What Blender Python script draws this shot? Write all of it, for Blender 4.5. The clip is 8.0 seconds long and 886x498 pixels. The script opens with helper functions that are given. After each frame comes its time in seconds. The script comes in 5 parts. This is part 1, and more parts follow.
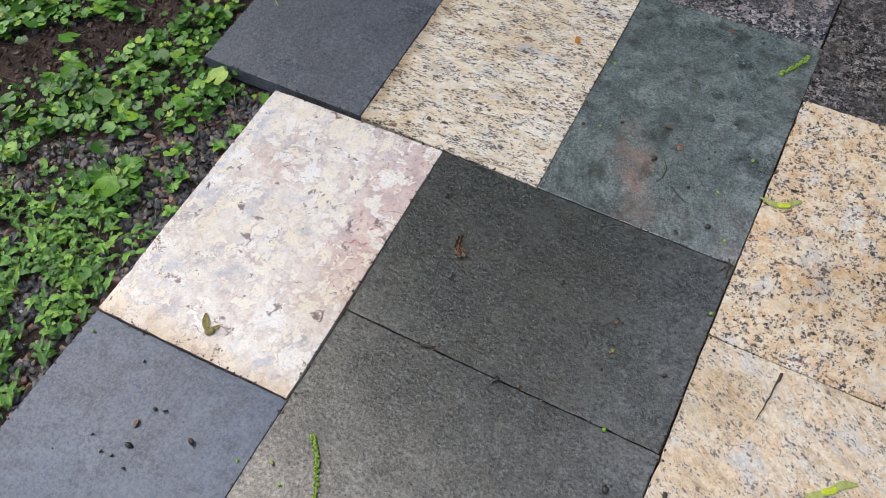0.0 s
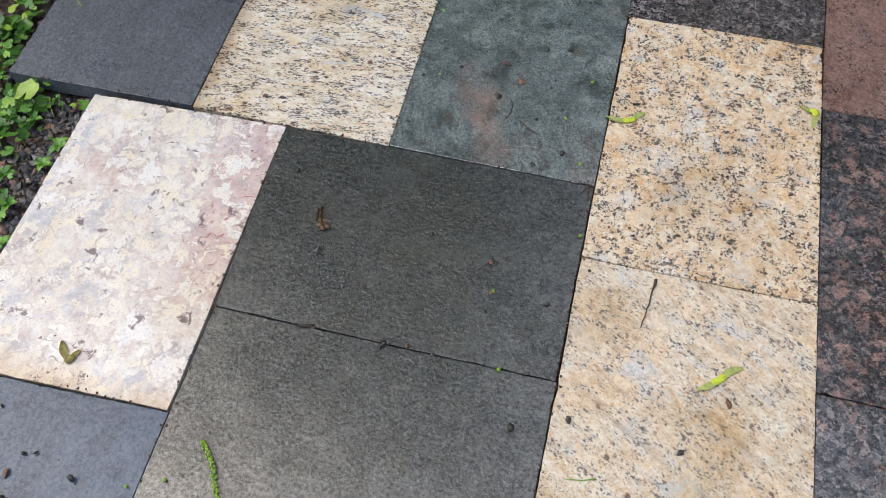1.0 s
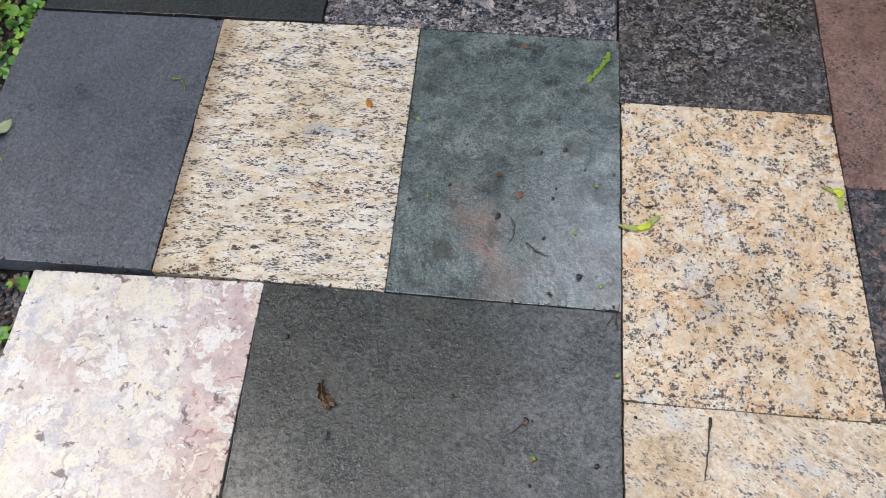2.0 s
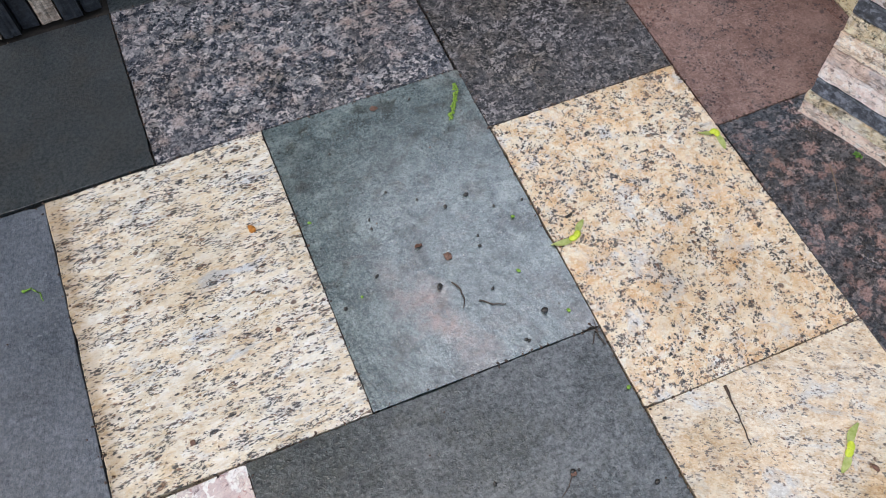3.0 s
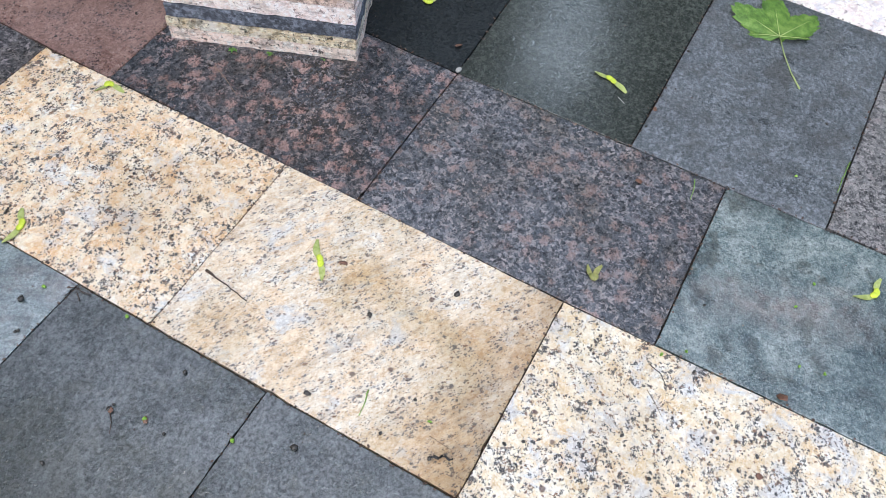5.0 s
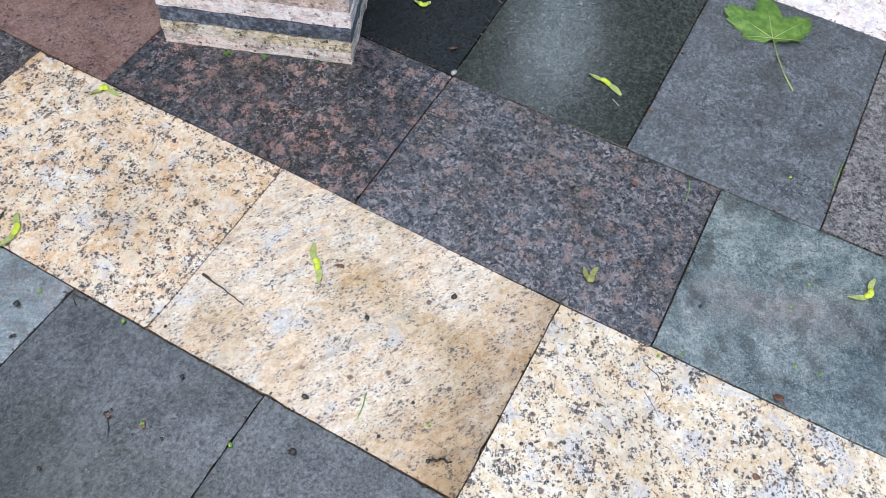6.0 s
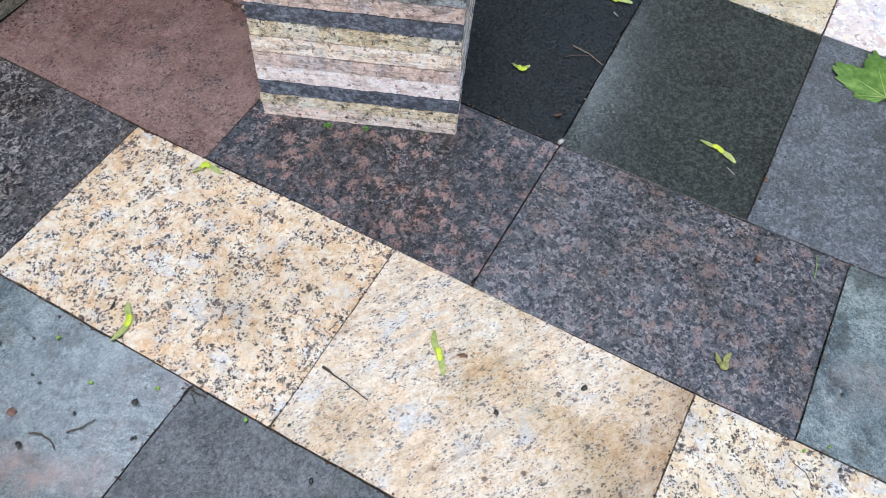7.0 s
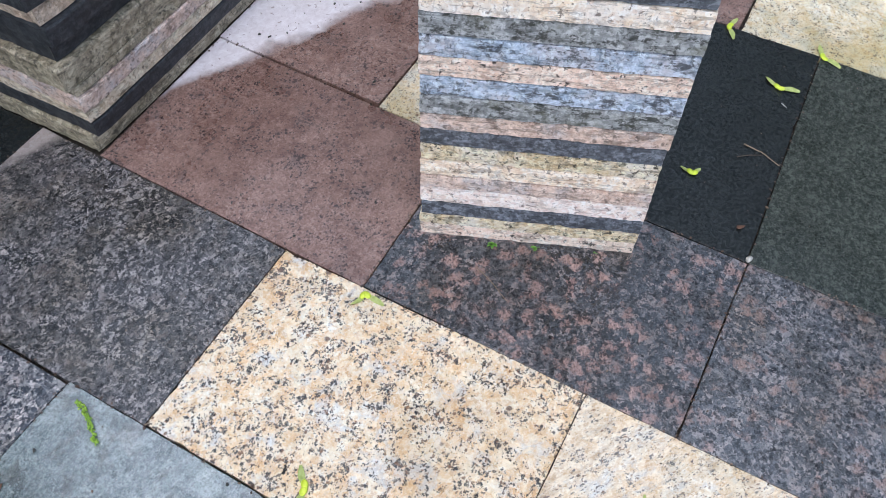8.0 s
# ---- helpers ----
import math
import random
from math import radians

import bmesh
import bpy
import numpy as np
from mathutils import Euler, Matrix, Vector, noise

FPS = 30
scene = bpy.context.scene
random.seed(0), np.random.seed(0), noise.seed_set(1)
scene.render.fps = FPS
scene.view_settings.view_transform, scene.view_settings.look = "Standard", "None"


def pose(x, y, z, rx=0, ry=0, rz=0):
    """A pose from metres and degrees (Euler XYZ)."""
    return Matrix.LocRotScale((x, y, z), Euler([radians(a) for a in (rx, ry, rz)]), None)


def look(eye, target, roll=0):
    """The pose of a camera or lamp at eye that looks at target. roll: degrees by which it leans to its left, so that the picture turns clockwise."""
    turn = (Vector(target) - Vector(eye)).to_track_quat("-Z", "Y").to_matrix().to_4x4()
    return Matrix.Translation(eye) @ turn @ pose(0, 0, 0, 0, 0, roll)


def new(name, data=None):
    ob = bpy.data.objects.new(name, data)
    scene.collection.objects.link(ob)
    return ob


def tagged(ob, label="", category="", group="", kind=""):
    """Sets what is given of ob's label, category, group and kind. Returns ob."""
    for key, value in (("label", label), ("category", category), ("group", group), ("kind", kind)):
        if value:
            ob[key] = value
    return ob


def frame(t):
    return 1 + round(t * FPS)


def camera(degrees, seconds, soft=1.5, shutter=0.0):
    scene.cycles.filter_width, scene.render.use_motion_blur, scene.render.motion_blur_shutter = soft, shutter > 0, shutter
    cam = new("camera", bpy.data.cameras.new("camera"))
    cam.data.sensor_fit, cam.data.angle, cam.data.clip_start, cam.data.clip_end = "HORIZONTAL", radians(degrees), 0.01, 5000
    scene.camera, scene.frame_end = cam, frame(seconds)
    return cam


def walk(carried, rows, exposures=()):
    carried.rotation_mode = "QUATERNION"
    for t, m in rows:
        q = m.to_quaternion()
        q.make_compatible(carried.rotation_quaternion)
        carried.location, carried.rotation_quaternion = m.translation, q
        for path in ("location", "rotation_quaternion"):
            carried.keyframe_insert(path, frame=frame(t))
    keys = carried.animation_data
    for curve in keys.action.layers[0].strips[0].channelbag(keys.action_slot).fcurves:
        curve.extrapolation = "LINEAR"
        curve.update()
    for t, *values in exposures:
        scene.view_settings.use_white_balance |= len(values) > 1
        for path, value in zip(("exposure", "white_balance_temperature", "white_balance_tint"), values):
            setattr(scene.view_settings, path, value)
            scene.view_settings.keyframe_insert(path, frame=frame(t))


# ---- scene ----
cam = camera(57.1, 8.0, soft=0.62)
PATH = [
    (0, (-0.046, -0.584, 1.007), (-0.616, 0.326, -0.681), -4.5),
    (0.5, (-0.03, -0.599, 0.985), (-0.424, 0.37, -0.719), -3.1),
    (1, (-0.022, -0.587, 0.963), (-0.315, 0.399, -0.752), -2.4),
    (1.5, (-0.061, -0.533, 0.966), (-0.287, 0.464, -0.753), -1.2),
    (1.7, (-0.105, -0.467, 0.953), (-0.315, 0.531, -0.768), -2.0),
    (2.8, (-0.282, -0.214, 0.951), (-0.065, 0.777, -0.773), -3.3),
    (3, (-0.327, -0.226, 0.965), (0.001, 0.725, -0.764), -3.4),
    (3.5, (-0.357, -0.287, 0.997), (0.211, 0.557, -0.726), -0.9),
    (4, (-0.332, -0.415, 0.981), (0.466, 0.318, -0.701), 3.4),
    (4.5, (-0.287, -0.517, 0.965), (0.666, 0.013, -0.712), 5.2),
    (4.7, (-0.274, -0.534, 0.97), (0.708, -0.067, -0.709), 5.2),
    (6, (-0.277, -0.528, 0.973), (0.731, -0.094, -0.699), 6.4),
    (6.5, (-0.277, -0.485, 0.978), (0.723, -0.036, -0.695), 6.6),
    (7, (-0.251, -0.344, 0.986), (0.757, 0.135, -0.673), 4.0),
    (7.5, (-0.233, -0.208, 1.006), (0.792, 0.288, -0.639), 3.7),
    (8, (-0.178, -0.04, 0.983), (0.829, 0.487, -0.663), 1.4),
]
EXPOSURES = [(0.0, -0.31, 6500, 9), (1.5, -0.24, 6500, 9), (3.0, -0.16, 6350, 9), (4.5, 0.14, 6050, 8), (6.0, 0.05, 5950, 8), (8.0, 0.09, 5900, 7)]
walk(cam, [(t, look(eye, target, roll)) for t, eye, target, roll in PATH], EXPOSURES)

# ---- world and light ----
SUN_AZ, SUN_EL = 164.0, 61.0
world = bpy.data.worlds.new("sky")
scene.world = world
world.use_nodes = True
wn = world.node_tree.nodes
sky = wn.new("ShaderNodeTexSky")
sky.sky_type = "NISHITA"
sky.sun_disc = False
sky.sun_elevation = radians(SUN_EL)
sky.sun_rotation = radians(90 - SUN_AZ)
sky.air_density, sky.dust_density, sky.ozone_density = 1.0, 4.0, 1.0
soften = wn.new("ShaderNodeHueSaturation")
soften.inputs["Saturation"].default_value = 1.0
world.node_tree.links.new(sky.outputs[0], soften.inputs["Color"])
world.node_tree.links.new(soften.outputs[0], wn["Background"].inputs[0])
wn["Background"].inputs[1].default_value = 0.23

sun = new("sun", bpy.data.lights.new("sun", "SUN"))
sun.data.energy = 2.1
sun.data.angle = radians(126)
sun.data.color = (1.0, 0.995, 0.985)
sa, se = radians(SUN_AZ), radians(SUN_EL)
sun.matrix_world = look((4 * math.cos(sa) * math.cos(se), 4 * math.sin(sa) * math.cos(se), 4 * math.sin(se)), (0, 0, 0))

# ---- materials ----


class Mat:
    """A node material with short ways to add and join nodes."""

    def __init__(self, name, rough=0.4, spec=0.5):
        self.m = bpy.data.materials.new(name)
        self.m.use_nodes = True
        self.t = self.m.node_tree
        self.b = self.t.nodes["Principled BSDF"]
        self.b.inputs["Roughness"].default_value = rough
        self.b.inputs["Specular IOR Level"].default_value = spec

    def node(self, kind, **inputs):
        n = self.t.nodes.new("ShaderNode" + kind)
        for key, value in inputs.items():
            self.put(n.inputs[key.replace("_", " ")], value)
        return n

    def put(self, socket, value):
        if isinstance(value, bpy.types.NodeSocket):
            self.t.links.new(value, socket)
        else:
            socket.default_value = (*value, 1.0) if isinstance(value, tuple) and len(value) == 3 and socket.type == "RGBA" else value

    def local(self, stretch=(1, 1, 1), turn=0.0):
        """Coordinates on the piece itself, shifted piece by piece; grain lies along the angle turn."""
        c = self.node("TexCoord")
        info = self.node("ObjectInfo")
        far = self.node("VectorMath", Vector=info.outputs["Random"])
        far.operation = "SCALE"
        far.inputs["Scale"].default_value = 37.0
        add = self.node("VectorMath")
        self.put(add.inputs[0], c.outputs["Object"])
        self.put(add.inputs[1], far.outputs[0])
        spun = self.node("Mapping", Vector=add.outputs[0])
        spun.inputs["Rotation"].default_value = (0, 0, radians(-turn))
        mp = self.node("Mapping", Vector=spun.outputs[0])
        mp.inputs["Scale"].default_value = stretch
        return mp.outputs[0]

    def place(self):
        return self.node("NewGeometry").outputs["Position"]

    def noise(self, vec, scale, detail=4.0, rough=0.55, distort=0.0):
        n = self.node("TexNoise", Vector=vec, Scale=scale, Detail=detail, Roughness=rough, Distortion=distort)
        return n.outputs[0]

    def cells(self, vec, scale, feature="F1", smooth=0.3):
        n = self.node("TexVoronoi", Vector=vec, Scale=scale)
        n.feature = feature
        if feature == "SMOOTH_F1":
            n.inputs["Smoothness"].default_value = smooth
        return n

    def bent(self, vec, scale, amount):
        """Coordinates pushed about by a noise."""
        n = self.node("TexNoise", Vector=vec, Scale=scale, Detail=3.0)
        c = self.node("VectorMath")
        c.operation = "SUBTRACT"
        self.put(c.inputs[0], n.outputs[1])
        c.inputs[1].default_value = (0.5, 0.5, 0.5)
        s_ = self.node("VectorMath", Vector=c.outputs[0])
        s_.operation = "SCALE"
        s_.inputs["Scale"].default_value = amount
        a = self.node("VectorMath")
        self.put(a.inputs[0], vec)
        self.put(a.inputs[1], s_.outputs[0])
        return a.outputs[0]

    def ramp(self, fac, stops, hard=False):
        r = self.node("ValToRGB", Fac=fac)
        e = r.color_ramp.elements
        while len(e) < len(stops):
            e.new(0.5)
        for el, (p, c) in zip(e, stops):
            el.position = p
            el.color = (*c, 1.0) if isinstance(c, tuple) else (c, c, c, 1.0)
        if hard:
            r.color_ramp.interpolation = "CONSTANT"
        return r.outputs[0]

    def span(self, fac, a, b, lo=0.0, hi=1.0):
        n = self.node("MapRange", Value=fac)
        for i, v in enumerate((a, b, lo, hi)):
            n.inputs[i + 1].default_value = v
        return n.outputs[0]

    def mix(self, fac, a, b, how="MIX"):
        n = self.t.nodes.new("ShaderNodeMix")
        n.data_type, n.blend_type = "RGBA", how
        self.put(n.inputs[0], fac)
        self.put(n.inputs[6], a)
        self.put(n.inputs[7], b)
        return n.outputs[2]

    def math(self, how, a, b=0.0):
        n = self.t.nodes.new("ShaderNodeMath")
        n.operation = how
        self.put(n.inputs[0], a)
        self.put(n.inputs[1], b)
        return n.outputs[0]

    def bump(self, height, strength, distance=0.001):
        n = self.node("Bump", Height=height, Strength=strength, Distance=distance)
        last = self.b.inputs["Normal"].links
        if last:
            self.put(n.inputs["Normal"], last[0].from_socket)
        self.put(self.b.inputs["Normal"], n.outputs[0])

    def glint(self, vec, scale, lo, hi, coat=False):
        """Gloss that differs from grain to grain."""
        f = self.span(self.noise(vec, scale, 7, 0.8), 0.42, 0.58, lo, hi)
        self.put(self.b.inputs["Coat Weight" if coat else "Specular IOR Level"], f)

    def done(self, colour, rough=None):
        self.put(self.b.inputs["Base Color"], colour)
        if rough is not None:
            self.put(self.b.inputs["Roughness"], rough)
        return self.m


def stain(k, vec, colour, tint, amount, scale=5.0, lo=0.5, hi=0.72):
    """Blotches of damp or dirt over a colour."""
    f = k.span(k.noise(vec, scale, 5, 0.6, 0.4), lo, hi, 0.0, amount)
    return k.mix(f, colour, tint, "MULTIPLY")


def mosaic(k, v, size, stops, ragged=0.6, share=0.5, sway=1.5):
    """Interlocking mineral grains of two sizes, each of one tone out of a ramp. Returns colour and both grains' random numbers."""
    w = k.bent(k.bent(v, 0.7 / size, size * sway), 3.2 / size, size * ragged)
    big = k.node("SeparateColor", Color=k.cells(w, 1.0 / size).outputs["Color"])
    small = k.node("SeparateColor", Color=k.cells(w, 2.4 / size).outputs["Color"])
    colour = k.mix(k.span(small.outputs[1], share - 0.02, share + 0.02), k.ramp(big.outputs[0], stops), k.ramp(small.outputs[0], stops))
    return colour, big.outputs, small.outputs


def flecks_in(k, v, size, cluster, low, high, ragged=0.9):
    """Small angular grains, chosen more often where the cluster noise is high."""
    w = k.bent(k.bent(v, 0.8 / size, size * 1.6), 3.0 / size, size * ragged)
    pick = k.node("SeparateColor", Color=k.cells(w, 1.0 / size).outputs["Color"]).outputs
    chance = k.span(cluster, 0.4, 0.64, low, high)
    return k.math("MULTIPLY", k.span(k.math("SUBTRACT", chance, pick[0]), 0.0, 0.05), k.span(k.noise(v, 2.0 / size, 5, 0.7), 0.34, 0.5, 0.45, 1.0)), pick[1]


def speckled(name, feldspar, size=0.014, fleck=0.0042, dark=(0.02, 0.4), stretch=(1, 1, 1), turn=0, rough=(0.2, 0.45), relief=0.3, ink=(0.018, 0.02, 0.027),
             quartz=(0.46, 0.49, 0.53), quartz_from=0.55, peach=(1.0, 0.84, 0.64), peach_amount=0.6, dirt=(0.62, 0.52, 0.38), dirt_amount=0.5, garnet=0.2, rim=None, streak=0.0, dirt_lo=0.5):
    """Granite of cream, peach and white feldspar with grey quartz, clustered black mica and a few garnets."""
    k = Mat(name)
    v = k.local(stretch, turn)
    v0 = k.local()
    base, big, small = mosaic(k, v, size, feldspar, 0.9, 0.42)
    soft = k.ramp(k.noise(k.bent(v, 0.8 / size, size), 0.55 / size, 7, 0.7, 0.4), ((0.3, feldspar[0][1]), (0.42, feldspar[1][1]), (0.52, feldspar[-2][1]), (0.66, feldspar[-1][1])))
    base = k.mix(k.span(small[2], 0.0, 1.0, 0.25, 0.75), base, soft)
    base = k.mix(k.span(k.noise(k.bent(v0, 16, 0.06), 14, 6, 0.65), 0.42, 0.6, 0.0, peach_amount), base, peach, "MULTIPLY")
    cloud = k.noise(k.bent(v, 40, 0.02), 21, 7, 0.7, 0.4)
    base = k.mix(k.span(cloud, quartz_from - 0.04, quartz_from + 0.06, 0.0, 0.8), base, k.mix(small[0], quartz, tuple(min(0.9, c * 1.45) for c in quartz)))
    base = k.mix(k.span(k.noise(v, 2.2 / size, 8, 0.8), 0.42, 0.6, 0.0, 0.4), base, (0.66, 0.58, 0.5), "MULTIPLY")
    base = k.mix(k.span(k.noise(v, 1.4 / fleck, 7, 0.78), 0.54, 0.6, 0.0, 0.5), base, feldspar[-1][1])
    if streak:
        lines = k.noise(k.bent(k.local((0.32, 2.2, 1), turn), 20, 0.03), 30, 8, 0.72)
        base = k.mix(k.span(lines, 0.54, 0.64, 0.0, streak), base, (0.5, 0.42, 0.36), "MULTIPLY")
    cluster = k.noise(k.bent(v, 45, 0.03), 38, 6, 0.7, 0.5)
    base = k.mix(k.span(cluster, 0.5, 0.64, 0.0, 0.3), base, quartz)
    for grain, much in ((fleck * 1.35, 0.5), (fleck * 0.85, 0.95), (fleck * 0.5, 0.95)):
        f, kind = flecks_in(k, v, grain, cluster, dark[0] * much, dark[1] * much)
        tone = k.mix(k.span(kind, 0.5, 0.7), ink, k.mix(k.span(kind, 0.75, 0.9), (0.12, 0.1, 0.09), (0.2, 0.1, 0.055)))
        base = k.mix(k.math("MULTIPLY", f, 0.95), base, tone)
    dots = k.cells(k.bent(v0, 150, 0.006), 34)
    pick = k.node("SeparateColor", Color=dots.outputs["Color"])
    f = k.math("MULTIPLY", k.span(dots.outputs["Distance"], 0.1, 0.16, 1.0, 0.0), k.span(pick.outputs[0], 1 - garnet, 1.02 - garnet))
    base = k.mix(k.math("MULTIPLY", f, 0.85), base, k.mix(pick.outputs[1], (0.1, 0.05, 0.045), (0.17, 0.11, 0.08)))
    base = stain(k, v0, base, dirt, dirt_amount, 5.0, dirt_lo, dirt_lo + 0.2)
    base = stain(k, v0, base, (0.74, 0.72, 0.68), 0.4, 22.0)
    if rim:
        own = k.node("SeparateXYZ", Vector=k.bent(k.node("TexCoord").outputs["Object"], 30, 0.05)).outputs[rim[0]]
        base = k.mix(k.span(own, rim[1], rim[2], rim[3], 0.0), base, (0.42, 0.3, 0.17), "MULTIPLY")
    k.bump(k.noise(v0, 260, 4, 0.6), relief, 0.0012)
    k.bump(k.noise(v0, 9, 2), 0.15, 0.004)
    return k.done(base, k.span(k.noise(v0, 7, 4, 0.6), 0.35, 0.7, rough[0], rough[1]))


def crystalline(name, minerals, large, size=0.011, large_size=0.022, large_share=0.2, ink=(0.01, 0.011, 0.014), gaps=(0.1, 0.5), rough=(0.15, 0.4), tint=None, dry=None, film=0.5, glare=0.4, share=0.5):
    """Dark wet granite: interlocking grey to pink grains, larger flushed crystals, black mica between them."""
    k = Mat(name, spec=0.75)
    k.b.inputs["Coat IOR"].default_value = 1.75
    k.b.inputs["Coat Roughness"].default_value = 0.25
    v0 = k.local()
    base, big, small = mosaic(k, v0, size, minerals, 0.9, share)
    w = k.bent(k.bent(v0, 0.8 / large_size, large_size * 1.2), 110, 0.008)
    cell = k.cells(w, 1.0 / large_size)
    pick = k.node("SeparateColor", Color=cell.outputs["Color"])
    rag = k.math("ADD", cell.outputs["Distance"], k.span(k.noise(v0, 150, 7, 0.75), 0.34, 0.66, -0.28, 0.28))
    mask = k.math("MULTIPLY", k.span(pick.outputs[1], 1 - large_share, 1.02 - large_share), k.span(rag, 0.3, 0.58, 0.85, 0.0))
    lamella = k.noise(k.local((60, 420, 60), 35), 1.0, 5, 0.7)
    flush = k.mix(k.span(lamella, 0.4, 0.6, 0.0, 0.55), k.mix(pick.outputs[2], large[0], large[1]), tuple(c * 0.45 for c in large[0]))
    base = k.mix(mask, base, flush)
    base = k.mix(k.span(k.noise(v0, 210, 7, 0.78), 0.46, 0.6, 0.0, 0.55), base, (0.42, 0.42, 0.44), "MULTIPLY")
    cluster = k.noise(v0, 40, 6, 0.66, 0.3)
    for grain, much in ((size * 0.62, 1.0), (size * 0.33, 0.8)):
        f, kind = flecks_in(k, v0, grain, cluster, gaps[0] * much, gaps[1] * much)
        base = k.mix(k.math("MULTIPLY", f, k.span(kind, 0.0, 1.0, 0.7, 0.98)), base, ink)
    base = k.mix(k.span(k.noise(v0, 300, 6, 0.8), 0.56, 0.63, 0.0, glare), base, minerals[-1][1])
    base = k.mix(k.span(k.noise(v0, 420, 5, 0.75), 0.55, 0.62, 0.0, 0.5), base, ink)
    if tint:
        base = k.mix(k.span(k.noise(k.bent(v0, 20, 0.05), 9, 6, 0.65), 0.46, 0.62, 0.0, 0.8), base, tint, "MULTIPLY")
    base = k.mix(k.span(k.noise(v0, 6, 5, 0.6), 0.42, 0.65, 0.0, 0.4), base, (0.6, 0.6, 0.62), "MULTIPLY")
    base = stain(k, v0, base, (0.55, 0.5, 0.4), 0.6, 13.0, 0.53, 0.68)
    if dry:
        xyz = k.node("SeparateXYZ", Vector=k.bent(k.bent(k.place(), 9, 0.09), 60, 0.02))
        f = k.math("ADD", k.math("MULTIPLY", xyz.outputs[0], 0.45), k.math("MULTIPLY", xyz.outputs[1], 0.89))
        base = k.mix(k.span(f, 0.945, 0.97, 0.0, 0.8), base, dry)
    k.bump(k.noise(v0, 380, 4, 0.7), 0.35, 0.001)
    k.glint(v0, 170, 0.1, 1.0)
    k.glint(v0, 210, 0.0, film, True)
    k.bump(k.noise(v0, 11, 2), 0.12, 0.004)
    return k.done(base, k.span(k.noise(v0, 6, 4, 0.6), 0.35, 0.7, rough[0], rough[1]))


def fine(name, tones, grain=350.0, rough=(0.3, 0.5), relief=0.4, blotch=None, blotch_amount=0.5, stretch=(1, 1, 1), turn=0, spec=0.95, ridges=0.0, pale=(0.2, 0.2, 0.2), pale_amount=0.0, film=0.0):
    """Fine-grained slate, basalt or honed stone, wet."""
    k = Mat(name, spec=spec)
    k.b.inputs["Coat Weight"].default_value = film
    k.b.inputs["Coat IOR"].default_value = 2.6
    k.b.inputs["Coat Roughness"].default_value = 0.28
    v = k.local(stretch, turn)
    v0 = k.local()
    base = k.ramp(k.noise(v, 16, 7, 0.65, 0.5), tones)
    g = k.noise(v, grain, 4, 0.7)
    base = k.mix(k.span(g, 0.45, 0.65, 0.0, 0.7), base, tones[-1][1])
    base = k.mix(k.span(k.noise(v, grain * 0.55, 5, 0.75), 0.5, 0.62, 0.0, 0.75), base, tones[0][1])
    if pale_amount:
        base = k.mix(k.span(k.noise(v0, 120, 9, 0.85, 0.5), 0.49, 0.55, 0.0, pale_amount), base, pale)
        base = k.mix(k.span(k.noise(v0, 70, 9, 0.85, 0.5), 0.5, 0.56, 0.0, pale_amount), base, tones[0][1])
        f, kind = flecks_in(k, v0, 0.0026, k.noise(v0, 30, 6, 0.7), 0.06, 0.34)
        base = k.mix(k.math("MULTIPLY", f, 0.75 * pale_amount), base, k.mix(k.span(kind, 0.5, 0.6), tones[0][1], pale))
    if blotch:
        base = k.mix(k.span(k.noise(v0, 8, 6, 0.65, 0.8), 0.5, 0.7, 0.0, blotch_amount), base, blotch)
        base = k.mix(k.span(k.noise(v0, 26, 8, 0.72, 0.5), 0.52, 0.62, 0.0, blotch_amount), base, blotch)
    base = stain(k, v0, base, (0.55, 0.55, 0.55), 0.6, 6.0)
    k.bump(g, relief, 0.0014)
    k.bump(k.noise(v0, 190, 3, 0.6), relief, 0.003)
    k.glint(v0, 190, 0.15 * spec, spec)
    if film:
        wet = k.span(k.noise(v0, 210, 6, 0.75), 0.4, 0.6, 0.3, 1.0)
        k.put(k.b.inputs["Coat Weight"], k.math("MULTIPLY", wet, k.span(k.noise(v0, 9, 5, 0.65), 0.36, 0.62, 0.5 * film, 1.15 * film)))
    k.bump(k.noise(v0, 12, 3), 0.2, 0.004)
    if ridges:
        k.bump(k.math("MULTIPLY", k.noise(k.local((50, 170, 50), -10), 1.0, 4, 0.6), k.span(k.noise(v0, 6, 3), 0.35, 0.65, 0.2, 1.0)), ridges, 0.006)
    return k.done(base, k.span(k.noise(v0, 9, 5, 0.65), 0.35, 0.68, rough[0], rough[1]))


